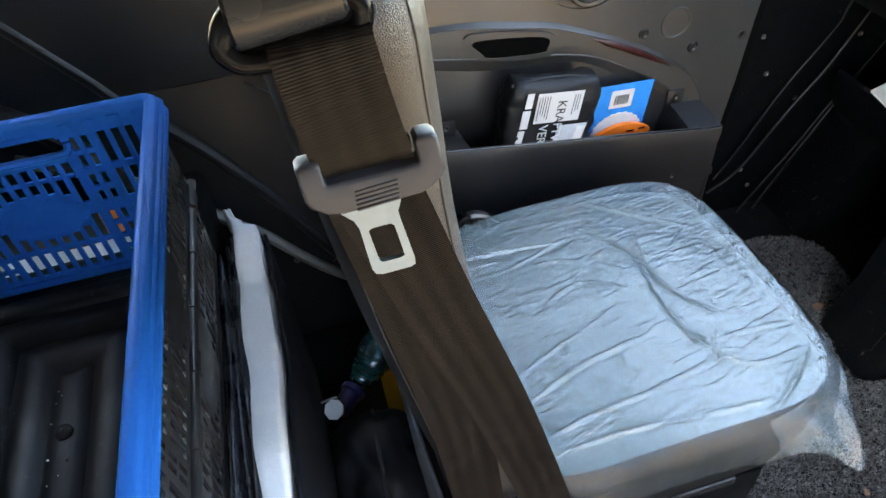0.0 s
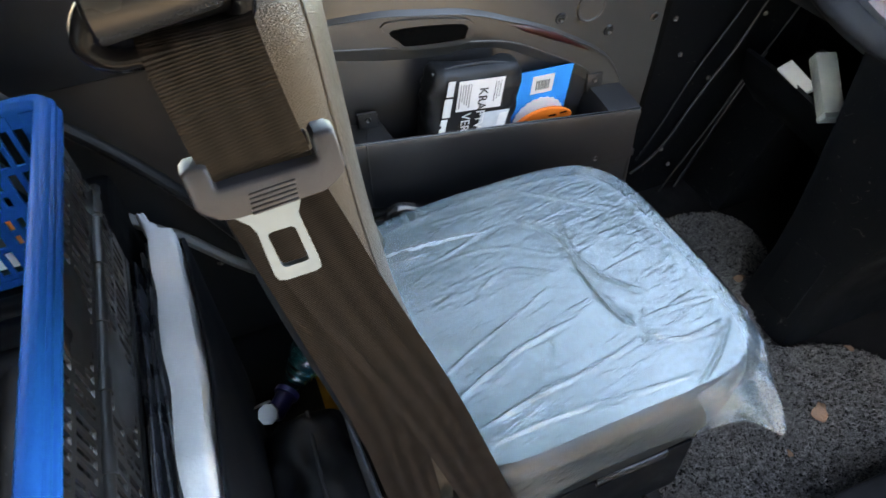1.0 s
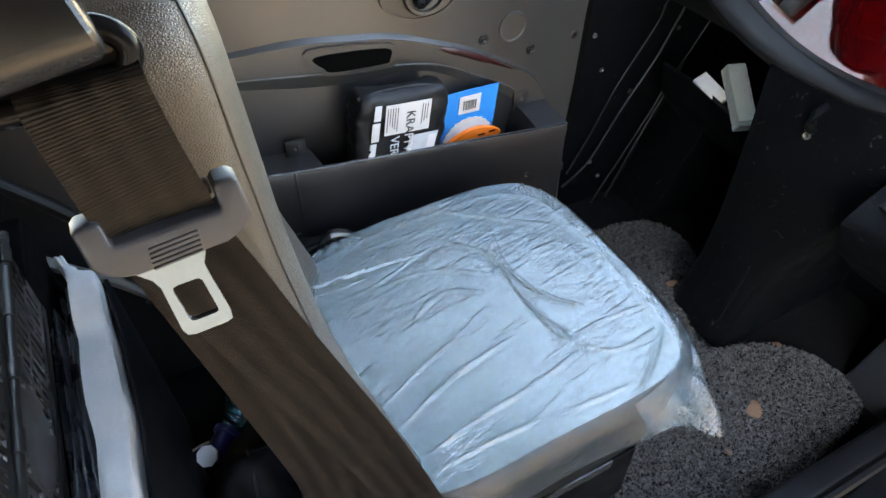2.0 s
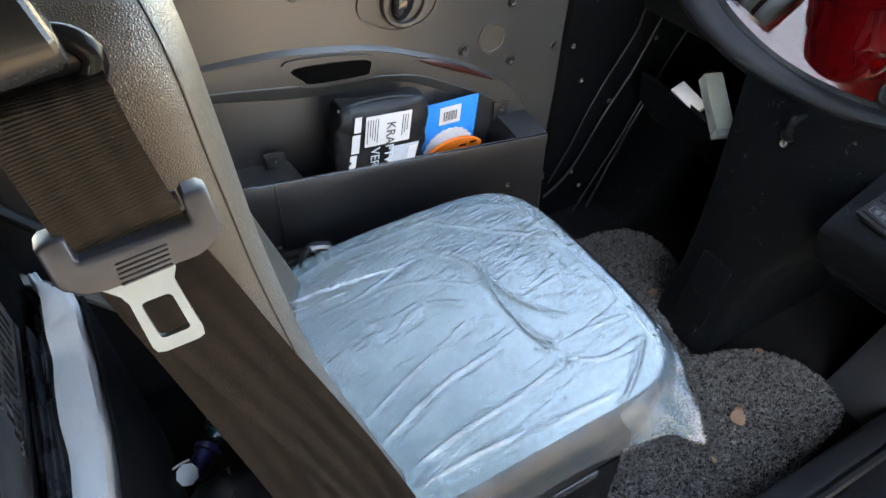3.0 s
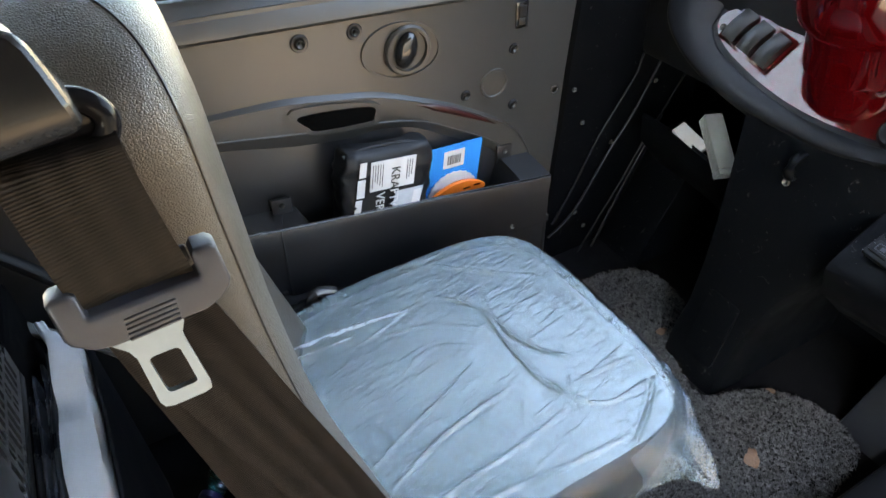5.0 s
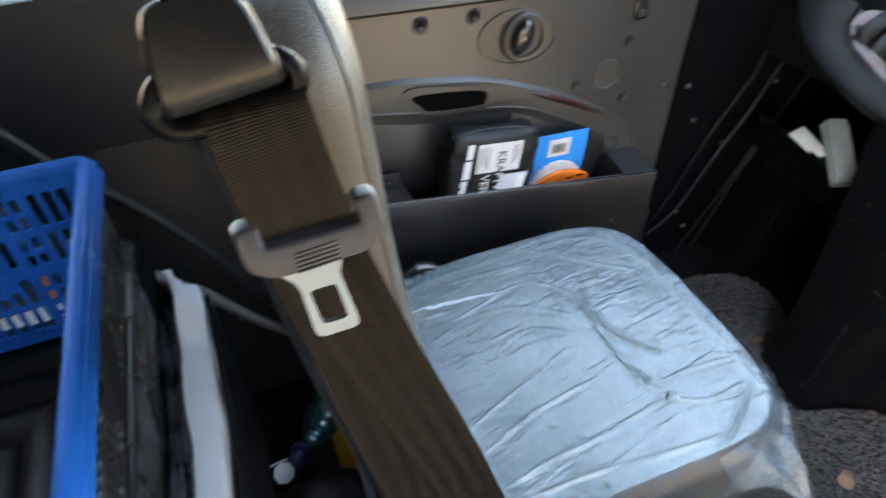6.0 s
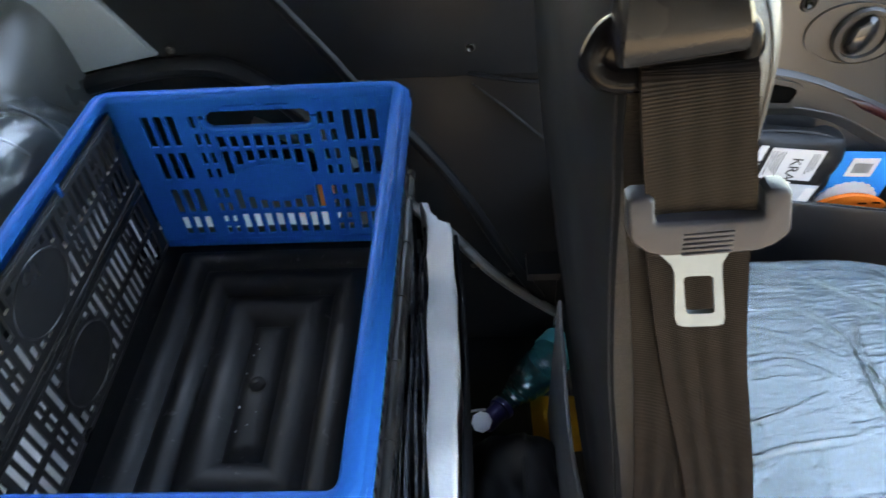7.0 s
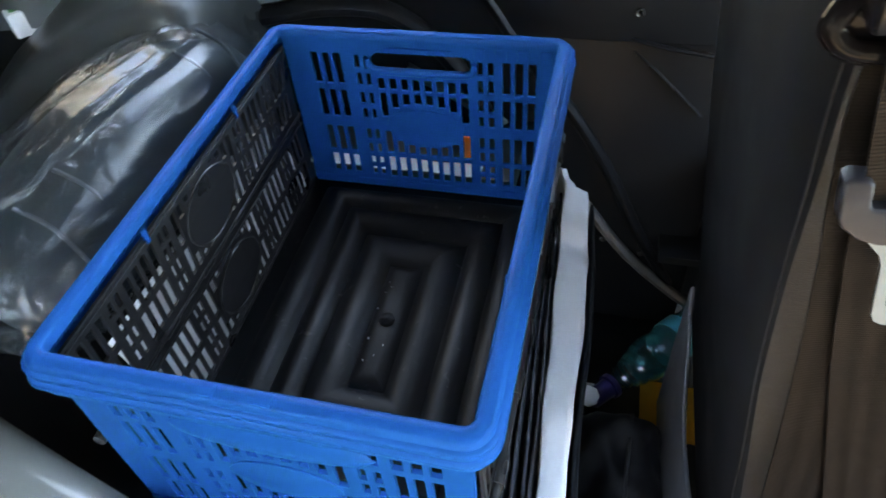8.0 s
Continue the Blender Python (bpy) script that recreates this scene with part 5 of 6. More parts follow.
            part("badge_rim", tube(bmesh.new(), ring, 0.0011, 6, True, up=(1, 0, 0)), M["crate"], w)
            for zz in (z_at + 0.004, z_at + hh - 0.004):
                part("edge_rib", tube(bmesh.new(), [(x0 + sgn * 0.0035, CY0 + 0.018, zz), (x0 + sgn * 0.0035, CY1 - 0.018, zz)], 0.0012, 6), M["crate"], w)
        hx = x0 - sgn * 0.006
        part("hinge_bar", tube(bmesh.new(), [(hx, CY0 + 0.01, zb + hh + 0.003), (hx, CY1 - 0.01, zb + hh + 0.003)], 0.0055, 10), M["crate"], c)
        for u in np.linspace(CY0 + 0.05, CY1 - 0.05, 6):
            part("hinge_knuckle", tube(bmesh.new(), [(hx, u - 0.012, zb + hh + 0.003), (hx, u + 0.012, zb + hh + 0.003)], 0.0072, 10), M["crate"], c)
        for u in (0.3, 0.68):
            yy = CY0 + u * (CY1 - CY0)
            part("rim_clip", plain(x0 + (0.002 if sgn > 0 else -0.006), x0 + (0.006 if sgn > 0 else -0.002), yy - 0.0025, yy + 0.0025, CZ1 - 0.027, CZ1 - 0.012, 0.001), M["blue"], c)
    # base with nested raised rectangles
    b = bmesh.new()
    box(b, CX0 + 0.012, CX1 - 0.012, CY0 + 0.012, CY1 - 0.012, CZ0, CZ0 + 0.014, 0.003)
    base = part("base", b, M["base"], c, "black ribbed crate base")
    my = (CY0 + CY1) / 2
    # nested rounded terraces
    rows = []
    steps = ((0.148, 0.222), (0.104, 0.186), (0.066, 0.138), (0.021, 0.088))
    for (ax, ay), (bx, by) in zip(steps, steps[1:]):
        for k in range(7):
            f = k / 6
            ring = round_rect(mx + 0.006 - ax + (ax - bx) * f, mx + 0.006 + ax - (ax - bx) * f - (0.006 if ax > 0.14 else 0) * (1 - f), my - ay + (ay - by) * f, my + ay - (ay - by) * f, 0.002, 1)
            rows.append([(x, y, CZ0 + 0.0142 + 0.01 * math.sin(math.pi * f) ** 0.7) for x, y in ring + ring[:1]])
    for f, dz in ((0.97, 0.001), (0.75, 0.005), (0.5, 0.007), (0.25, 0.008)):
        ring = round_rect(mx + 0.006 - 0.021 * f, mx + 0.006 + 0.021 * f, my - 0.067 - 0.021 * f, my + 0.067 + 0.021 * f, 0.001, 1)
        rows.append([(x, y, CZ0 + 0.0142 + dz) for x, y in ring + ring[:1]])
    rib = grid(bmesh.new(), rows)
    bmesh.ops.remove_doubles(rib, verts=rib.verts, dist=1e-6)
    bmesh.ops.holes_fill(rib, edges=[e for e in rib.edges if e.is_boundary and e.verts[0].co.z > CZ0 + 0.015])
    part("terraced_floor", rib, M["base"], base, sharp=28)
    part("injection_point", lathe(bmesh.new(), [(0.009, 0), (0.009, 0.003), (0.007, 0.0045), (0.002, 0.0055), (0.002, 0.007), (0.001, 0.007)], (mx + 0.006, my, CZ0 + 0.0215), (0, 0, 1), 20), M["base"], base)
    rng = random.Random(8)
    for q in range(9):
        x, y = mx + rng.uniform(-0.011, 0.011), my + rng.uniform(-0.06, 0.06)
        d = rng.uniform(0.0006, 0.0018)
        part("crumb", plain(x, x + d, y, y + d * 0.8, CZ0 + 0.0212, CZ0 + 0.0226 + d * 0.4), M["paper"], base)
    # the tired mouldings have drawn in a little towards the near end
    for ob in c.children_recursive:
        for v in ob.data.vertices:
            u, w = (v.co.x - CX0) / (CX1 - CX0), (CY1 - v.co.y) / (CY1 - CY0)
            v.co.x += (1 - u) * (0.004 + 0.022 * w)
            v.co.y += 0.014 * w


crate()

# paper and cartons lying round the crate
single("flat_box", plain(-0.46, -0.16, 0.764, 0.88, 0.4185, 0.446, 0.003), M["black"], "flat black box lying behind the crate", "box")
strip = grid(bmesh.new(), [[(x, y, 0.4485 + 0.0015 * math.sin(x * 60 + y * 90)) for x in np.linspace(-0.45, -0.205, 20)] for y in np.linspace(0.764, 0.79, 4)])
bmesh.ops.solidify(strip, geom=strip.faces[:], thickness=0.0016)
single("paper_strip", strip, M["paper"], "folded white paper strip lying on the flat box", "paper")
pack = slab(bmesh.new(), [(-0.461, 0.4185), (-0.454, 0.4185), (-0.49, 0.535), (-0.497, 0.535)], 0.37, 0.747, 0.001)
for v in pack.verts:
    v.co.x += 0.004 + 0.05 * (0.747 - v.co.y)
single("paper_carton", pack, M["paper"], "flat white paper carton standing beside the crate", "carton")
bm = plain(-0.232, -0.216, 0.793, 0.815, 0.446, 0.49, 0.002)
single("red_tag", bm, M["orange"], "small red plastic tag on the carton", "tag")
tissue = grid(bmesh.new(), [[(-0.43 + 0.05 * i / 8 + 0.004 * math.sin(j), 0.238 + 0.012 * math.sin(i * 0.9) - 0.004 * j, 0.4205 + 0.05 * j / 6 + 0.004 * math.sin(i * 2 + j)) for i in range(9)] for j in range(7)])
single("tissue", tissue, M["paper"], "crumpled white paper tissue beside the crate", "tissue")

# white foam board and thin dark boards standing between crate and seat
def upright(rows):
    """A board from closed cross-sections, with its two ends shut."""
    bm = bmesh.new()
    vs = [[bm.verts.new(p) for p in r] for r in rows]
    n = len(vs[0])
    for a, b in zip(vs, vs[1:]):
        for k in range(n):
            bm.faces.new((a[k], a[(k + 1) % n], b[(k + 1) % n], b[k]))
    bm.faces.new(vs[0])
    bm.faces.new(vs[-1])
    return bm


rows = []
for i in range(61):
    y = 0.2 + 0.71 * i / 60
    left = -0.072 - 0.028 * max(0.0, y - 0.3) / 0.6 - 0.012 * max(0.0, (y - 0.84) / 0.07) + 0.0015 * math.sin(y * 38)
    right = -0.048 - 0.008 * (y - 0.3) + 0.0015 * math.sin(y * 23 + 1) - 0.012 * max(0.0, (y - 0.7) / 0.15)
    if y > 0.855:
        right -= 0.016 + 0.13 * (y - 0.855)
    if y > 0.885:
        right -= 0.006
    right = max(right, left + 0.004)
    z = 0.361 + 0.158 * max(0.0, 0.9 - y) + 0.0015 * math.sin(y * 31) + 0.0012 * math.sin(y * 77)
    w = right - left
    rows.append([(left + 0.002, y, -0.011), (left, y, z - 0.012), (left + 0.0008, y, z - 0.002), (left + w * 0.3, y, z + 0.001), (left + w * 0.55, y, z - 0.0012 + 0.001 * math.sin(y * 60)), (left + w * 0.8, y, z), (right - 0.0006, y, z - 0.003), (right + 0.0012 * math.sin(y * 47), y, z - 0.015), (right - 0.002, y, -0.011)])
single("foam_board", upright(rows), M["white"], "white foam board standing on edge behind the seat", "foam board", sharp=60)
# black sheet, added to make the darkness on the foam's seat side
rows = []
for i in range(40):
    y = 0.2 + 0.65 * i / 39
    x = -0.0405 - 0.008 * (y - 0.3) + 0.0015 * math.sin(y * 23 + 1) - 0.012 * max(0.0, (y - 0.7) / 0.15)
    z = 0.34 + 0.158 * (0.9 - y) + 0.002 * math.sin(y * 21)
    rows.append([(x - 0.003, y, -0.011), (x - 0.003, y, z - 0.002), (x - 0.001, y, z), (x + 0.001, y, z), (x + 0.003, y, z - 0.002), (x + 0.003, y, -0.011)])
single("board", upright(rows), M["back_vinyl"], "black sheet added for the dark beside the foam board", "board", group="boards beside the crate", sharp=60)
for k, (x, h) in enumerate(((-0.0815, 0.352), (-0.0885, 0.349), (-0.0965, 0.356), (-0.105, 0.346))):
    rows = []
    for i in range(30):
        y = 0.2 + (0.66 - 0.03 * k) * i / 29
        xx = x + 0.004 - 0.028 * max(0.0, y - 0.3) / 0.6 + 0.0012 * math.sin(y * 17 + k * 2)
        z = h + 0.15 * (0.9 - y) + 0.003 * math.sin(y * 13 + k)
        rows.append([(xx - 0.0022, y, -0.011), (xx - 0.0022, y, z - 0.002), (xx - 0.001, y, z), (xx + 0.001, y, z), (xx + 0.0022, y, z - 0.002), (xx + 0.0022, y, -0.011)])
    single("board", upright(rows), M["slate"], "thin dark blue-grey board standing on edge", "board", group="boards beside the crate", sharp=60)


# ---- behind the seat: bottle, cloth, bag ----
def bottle():
    b = thing("bottle", (0.05, 0.75, 0.0), "teal clear plastic bottle lying on the floor behind the seat", "bottle")
    a = Vector((-0.009, 0.715, 0.055))
    w = Vector((0.66, 0.75, 0.0)).normalized()
    prof = [(0.013, 0.02), (0.0135, 0.035), (0.016, 0.045), (0.021, 0.053), (0.0195, 0.058), (0.026, 0.067), (0.0245, 0.073), (0.031, 0.083), (0.0295, 0.089), (0.035, 0.1), (0.038, 0.12), (0.036, 0.14), (0.033, 0.15), (0.036, 0.16), (0.038, 0.2), (0.034, 0.225), (0.037, 0.24), (0.037, 0.26), (0.03, 0.268), (0.005, 0.268)]
    sm = [(p.x, p.y) for p in smooth([(r, h, 0) for r, h in prof], 3)]
    part("body", lathe(bmesh.new(), sm, a, w, 32), M["teal"], b, sharp=80)
    cap = lathe(bmesh.new(), [(0.001, -0.022), (0.013, -0.022), (0.0155, -0.018), (0.0165, 0.018), (0.021, 0.019), (0.021, 0.028), (0.014, 0.03)], a + w * 0.005, w, 24)
    part("cap", cap, M["purple"], b, "violet screw cap")
    part("cap_disc", lathe(bmesh.new(), [(0.001, -0.002), (0.0165, -0.002), (0.017, 0.0), (0.017, 0.004), (0.001, 0.004)], Vector((-0.024, 0.694, 0.08)), (-0.3, -0.45, 0.85), 8), M["paper"], b, "white eight-sided cap end")
    part("label_band", lathe(bmesh.new(), [(0.0385, 0.17), (0.0388, 0.172), (0.0388, 0.2), (0.0385, 0.202)], a, w, 32), M["teal_label"], b, "teal label band")


bottle()
rows = [[(0.062 + 0.09 * i / 10, 0.68 + 0.11 * j / 10, 0.003 + 0.006 * noise.noise((i * 0.4, j * 0.4, 2)) + 0.006) for i in range(11)] for j in range(11)]
bm = grid(bmesh.new(), rows)
bmesh.ops.solidify(bm, geom=bm.faces[:], thickness=0.006)
single("cleaning_cloth", bm, M["yellow"], "yellow cleaning cloth lying on the floor behind the seat", "cloth")
rows = []
for i in range(70):
    y = 0.25 + 0.43 * i / 69
    row = []
    end = math.sin(math.pi * min(1, max(0.02, (0.68 - y) / 0.08)) * 0.5) ** 0.5 * min(1.0, 0.4 + (y - 0.25) * 12)
    for j in range(25):
        t = math.pi * j / 24
        fold = 1 + 0.09 * noise.noise((y * 12, j * 0.35, 4)) + 0.14 * (0.5 - abs(noise.noise((y * 16 + j * 0.2, j * 0.12, 9)))) + 0.03 * math.sin(y * 55 + 3 * math.cos(t))
        row.append((0.024 - 0.07 * math.cos(t) * (0.9 + 0.1 * end) * fold, y, 0.002 + 0.15 * math.sin(t) ** 0.7 * end * fold))
    rows.append(row)
bag = grid(bmesh.new(), rows)
holdall = thing("nylon_bag", (0.038, 0.45, 0.0), "folded black nylon bag lying on the floor behind the seat", "bag")
part("body", bag, M["cloth"], holdall, sharp=80)
part("zip", tube(bmesh.new(), smooth([(0.03, 0.27, 0.148), (0.035, 0.4, 0.158), (0.03, 0.5, 0.157), (0.036, 0.63, 0.15)], 6), 0.003, 6), M["rubber"], holdall)
strap = tube(bmesh.new(), smooth([(-0.04, 0.34, 0.13), (0.0, 0.36, 0.165), (0.05, 0.365, 0.17), (0.1, 0.35, 0.155)], 6), 0.006, 8, flat=0.3)
part("strap", strap, M["cloth"], holdall, "black webbing strap")
single("wire_clip", tube(bmesh.new(), smooth([(-0.045, 0.72, 0.07), (-0.03, 0.722, 0.072), (-0.018, 0.725, 0.068)], 4), 0.002, 6), M["paper"], "thin white wire end beside the bottle", "wire")


# ---- wrapped cushion at the rear ----
def wrapped_cushion():
    w = thing("wrapped_cushion", (-0.56, 0.58, 0.42), "dark grey seat cushion in clear plastic leaning behind the crate", "cushion")
    c = Vector((-0.56, 0.585, 0.585))

    def se(v, n):
        return math.copysign(abs(v) ** n, v)

    def spot(t, p, grow):
        x = 0.072 * se(math.sin(t), 0.7) * se(math.cos(p), 0.75)
        y = 0.235 * se(math.sin(t), 0.7) * se(math.sin(p), 0.6)
        z = 0.075 * se(math.cos(t), 0.8)
        bend = -0.5 * (y / 0.235) ** 2 * 0.06
        return c + Vector((x * grow + bend * -0.3 - 0.25 * z, y * (grow * 0.5 + 0.5), z * grow + bend * 0.6))

    def shell(grow, wrinkle, seed):
        rows = []
        for i in range(121):
            row = []
            for j in range(221):
                d = spot(math.pi * i / 120, 2 * math.pi * j / 220, grow) - c
                if wrinkle:
                    loose = 1 + 1.2 * max(0.0, min(1.0, (-0.07 - d.y) / 0.12))
                    q = noise.noise((d.x * 14 + seed, d.y * 14, d.z * 14)) * 0.003 + (0.5 - abs(noise.noise((d.x * 40, d.y * 9 + d.z * 30, seed)))) * 0.004 * loose + (0.5 - abs(noise.noise((d.x * 70 + 3, d.y * 45, d.z * 60)))) * 0.0022 * loose
                    t, p = math.pi * i / 120, 2 * math.pi * j / 220
                    if math.cos(p) > 0.05:
                        q += 0.011 * math.exp(-((t - 0.5 - 0.07 * math.sin(p * 3) - 0.02 * math.sin(p * 11)) / 0.045) ** 2) + 0.005 * math.exp(-((t - 0.3 - 0.05 * math.sin(p * 4)) / 0.03) ** 2)
                    d += d.normalized() * q * wrinkle
                row.append(c + d)
            rows.append(row)
        bm = grid(bmesh.new(), rows)
        bmesh.ops.remove_doubles(bm, verts=bm.verts, dist=1e-5)
        return bm

    pad = part("pad", shell(0.93, 0, 0), M["wrapped"], w, sharp=80)
    for k in range(7):
        y = 0.42 + k * 0.055
        part("seam", tube(bmesh.new(), smooth([(-0.4965, y, 0.53), (-0.5, y, 0.585), (-0.517, y, 0.628), (-0.547, y, 0.648)], 5), 0.0022, 6), M["flap"], pad)
    part("plastic_cover", shell(1.1, 1.0, 5), M["bag_film"], w, "clear crinkled plastic bag", sharp=85)
    tip = []
    for i in range(12):
        tip.append([(-0.535 - 0.06 * j / 13 + 0.03 * i / 11 + 0.004 * math.sin(i * 0.8 + j * 1.3), 0.775 + 0.006 * i + 0.006 * math.sin(j * 1.5), 0.635 - 0.006 * i + 0.009 * math.sin(j * 1.2 + i * 0.7)) for j in range(14)])
    part("bag_end", grid(bmesh.new(), tip), M["clear_film"], w, "loose gathered end of the plastic bag", sharp=85)


wrapped_cushion()

# small carton on the wheel housing
carton = thing("carton", (-0.99, 0.9, 0.56), "small white and green carton lying on the wheel housing", "carton")
tilt = Matrix.Translation((-1.012, 0.905, 0.556)) @ Matrix.Rotation(radians(-38), 4, "Z")
part("body", plain(-0.045, 0.008, 0.006, 0.04, -0.03, 0.012, 0.004, m=tilt), M["paper"], carton)
part("green_band", plain(-0.04, 0.0, 0.014, 0.035, 0.0105, 0.0128, 0, m=tilt), M["green"], carton, "green printed band")


# ---- dashboard ----
NORMAL = Vector((-0.77, 0, 0.64)).normalized()
FACE = Matrix(((0.0, 0.64, -0.77, 1.0), (-1.0, 0.0, 0.0, 0.7), (0.0, 0.77, 0.64, 0.56), (0, 0, 0, 1)))


def dashboard():
    d = thing("dashboard", (1.05, 0.5, 0.3), "dark dashboard with a red lacquered oval insert in a broad bezel", "dashboard")
    # bezel body: a thick rounded shell round the insert
    bez = bmesh.new()
    rows = []
    ins = smooth([(-0.19, 0.42, 0), (-0.135, 0.12, 0), (-0.118, 0.022, 0), (-0.112, -0.004, 0), (-0.066, -0.034, 0), (0.046, -0.06, 0), (0.15, -0.066, 0), (0.26, -0.05, 0), (0.38, 0.0, 0)], 6)
    out = smooth([(-0.33, 0.42, 0), (-0.265, 0.12, 0), (-0.235, 0.02, 0), (-0.195, -0.03, 0), (-0.11, -0.07, 0), (0.0, -0.092, 0), (0.11, -0.096, 0), (0.22, -0.085, 0), (0.42, -0.02, 0)], 6)
    for a, b in zip(ins, out):
        row = []
        for f, h in ((0.0, -0.006), (0.0, 0.003), (0.04, 0.005), (0.45, 0.008), (0.84, 0.009), (0.92, 0.006), (0.97, 0.0), (1.0, -0.01), (1.0, -0.045), (0.85, -0.1)):
            p = a.lerp(b, f)
            row.append(FACE @ Vector((p.x, p.y, h)))
        rows.append(row)
    part("bezel", grid(bez, rows), M["dash"], d, "broad dark grey bezel", sharp=60)
    # dash top and body
    body = bmesh.new()
    box(body, 1.02, 1.22, 0.05, 1.0, 0.44, 0.7, 0.02)
    part("body", body, M["dash"], d)
    # red insert
    pts = [(p.x, p.y) for p in ins] + [(0.42, 0.2), (0.3, 0.42)]
    ins_bm = bmesh.new()
    vs = [ins_bm.verts.new(FACE @ Vector((x, y, 0.0))) for x, y in pts]
    f = ins_bm.faces.new(vs)
    back = bmesh.ops.extrude_face_region(ins_bm, geom=[f])
    for v in [g for g in back["geom"] if isinstance(g, bmesh.types.BMVert)]:
        v.co += NORMAL * -0.012
    part("insert", ins_bm, M["dash"], d)
    red = smooth([(-0.108, 0.024, 0), (-0.103, 0.0, 0), (-0.06, -0.026, 0), (0.046, -0.053, 0), (0.15, -0.059, 0), (0.25, -0.044, 0), (0.34, -0.01, 0), (0.34, 0.05, 0), (0.2, 0.075, 0), (0.06, 0.062, 0), (-0.03, 0.05, 0), (-0.085, 0.04, 0)], 6, True)
    rb = bmesh.new()
    vs = [rb.verts.new(FACE @ Vector((p.x, p.y, 0.0045))) for p in red]
    lo = [rb.verts.new(FACE @ Vector((p.x, p.y, 0.0))) for p in red]
    rb.faces.new(vs)
    for i in range(len(vs)):
        rb.faces.new((vs[i], vs[i - 1], lo[i - 1], lo[i]))
    insert = part("red_panel", rb, M["red"], d, "glossy dark red lacquered panel")
    # three upright rocker switches in a frame
    fr = plain(-0.088, 0.03, -0.031, 0.033, 0.004, 0.007, 0.001, m=FACE @ Matrix.Rotation(radians(-12), 4, "Z"))
    sw = part("switch_frame", fr, M["red"], d)
    for k in range(3):
        t = bmesh.new()
        rows = []
        for i in range(9):
            v = -0.027 + 0.054 * i / 8
            h = 0.0085 + 0.010 * math.cos((i / 8 - 0.4) * 2.4)
            u0 = -0.082 + k * 0.037
            rows.append([(u0 + 0.002, v, 0.004), (u0 + 0.002, v, h), (u0 + 0.006, v, h + 0.003), (u0 + 0.026, v, h + 0.003), (u0 + 0.03, v, h), (u0 + 0.03, v, 0.004)])
        grid(t, rows)
        bmesh.ops.holes_fill(t, edges=[e for e in t.edges if e.is_boundary])
        part("rocker", join(bmesh.new(), t, FACE @ Matrix.Rotation(radians(-12), 4, "Z")), M["vent"], sw, "dusty black rocker switch")
    screw("screw", FACE @ Vector((-0.094, 0.004, 0.0045)), NORMAL, 0.006, d, M["bolt"])
    # red pod rising from the panel
    at = FACE @ Vector((0.135, 0.022, 0.0))
    up = Vector((-0.25, 0.0, 0.97))
    pod = lathe(bmesh.new(), [(0.07, -0.03), (0.072, 0.0), (0.072, 0.02), (0.075, 0.022), (0.0745, 0.026), (0.075, 0.06), (0.078, 0.085), (0.086, 0.089), (0.091, 0.096), (0.094, 0.11), (0.094, 0.14), (0.088, 0.17), (0.074, 0.19), (0.045, 0.203), (0.001, 0.207)], at, up, 48)
    p = part("pod", pod, M["red"], d, "glossy red round instrument pod", sharp=50)
    screw("screw", FACE @ Vector((0.195, 0.0, 0.035)), NORMAL, 0.008, p, M["bolt"])
    knob = lathe(bmesh.new(), [(0.022, 0), (0.022, 0.008), (0.018, 0.014), (0.001, 0.015)], FACE @ Vector((0.235, -0.035, 0.004)), NORMAL, 24)
    part("knob", knob, M["sill"], d, "round black knob")
    # centre stack that falls to the floor
    rows = []
    for z, x, y0, y1 in ((-0.012, 0.86, 0.515, 0.645), (0.05, 0.866, 0.515, 0.645), (0.13, 0.885, 0.51, 0.64), (0.22, 0.895, 0.49, 0.64), (0.3, 0.9, 0.455, 0.643), (0.4, 0.915, 0.43, 0.655), (0.5, 0.945, 0.4, 0.68)):
        rows.append([(1.2, y1, z), (x + 0.02, y1, z), (x + 0.004, y1 - 0.006, z), (x, y1 - 0.02, z), (x, y0 + 0.02, z), (x + 0.004, y0 + 0.006, z), (x + 0.02, y0, z), (1.2, y0, z)])
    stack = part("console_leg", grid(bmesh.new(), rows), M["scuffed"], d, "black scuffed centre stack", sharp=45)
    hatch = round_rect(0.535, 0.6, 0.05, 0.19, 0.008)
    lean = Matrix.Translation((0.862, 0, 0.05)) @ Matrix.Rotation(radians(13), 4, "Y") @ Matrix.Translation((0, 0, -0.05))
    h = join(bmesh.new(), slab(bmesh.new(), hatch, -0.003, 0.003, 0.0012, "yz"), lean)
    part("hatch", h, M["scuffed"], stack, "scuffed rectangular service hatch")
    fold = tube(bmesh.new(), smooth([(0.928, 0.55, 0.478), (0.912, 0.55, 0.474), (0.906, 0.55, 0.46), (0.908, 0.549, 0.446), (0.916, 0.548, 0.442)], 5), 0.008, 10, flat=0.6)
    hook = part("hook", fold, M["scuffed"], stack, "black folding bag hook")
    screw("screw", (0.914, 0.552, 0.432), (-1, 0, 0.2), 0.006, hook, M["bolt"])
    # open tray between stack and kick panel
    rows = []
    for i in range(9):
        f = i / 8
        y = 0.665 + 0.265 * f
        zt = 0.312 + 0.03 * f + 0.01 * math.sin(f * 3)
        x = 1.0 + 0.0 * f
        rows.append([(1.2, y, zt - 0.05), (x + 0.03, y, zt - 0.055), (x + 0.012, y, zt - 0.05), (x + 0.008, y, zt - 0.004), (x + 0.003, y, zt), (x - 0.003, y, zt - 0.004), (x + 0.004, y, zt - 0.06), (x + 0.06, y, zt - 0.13)])
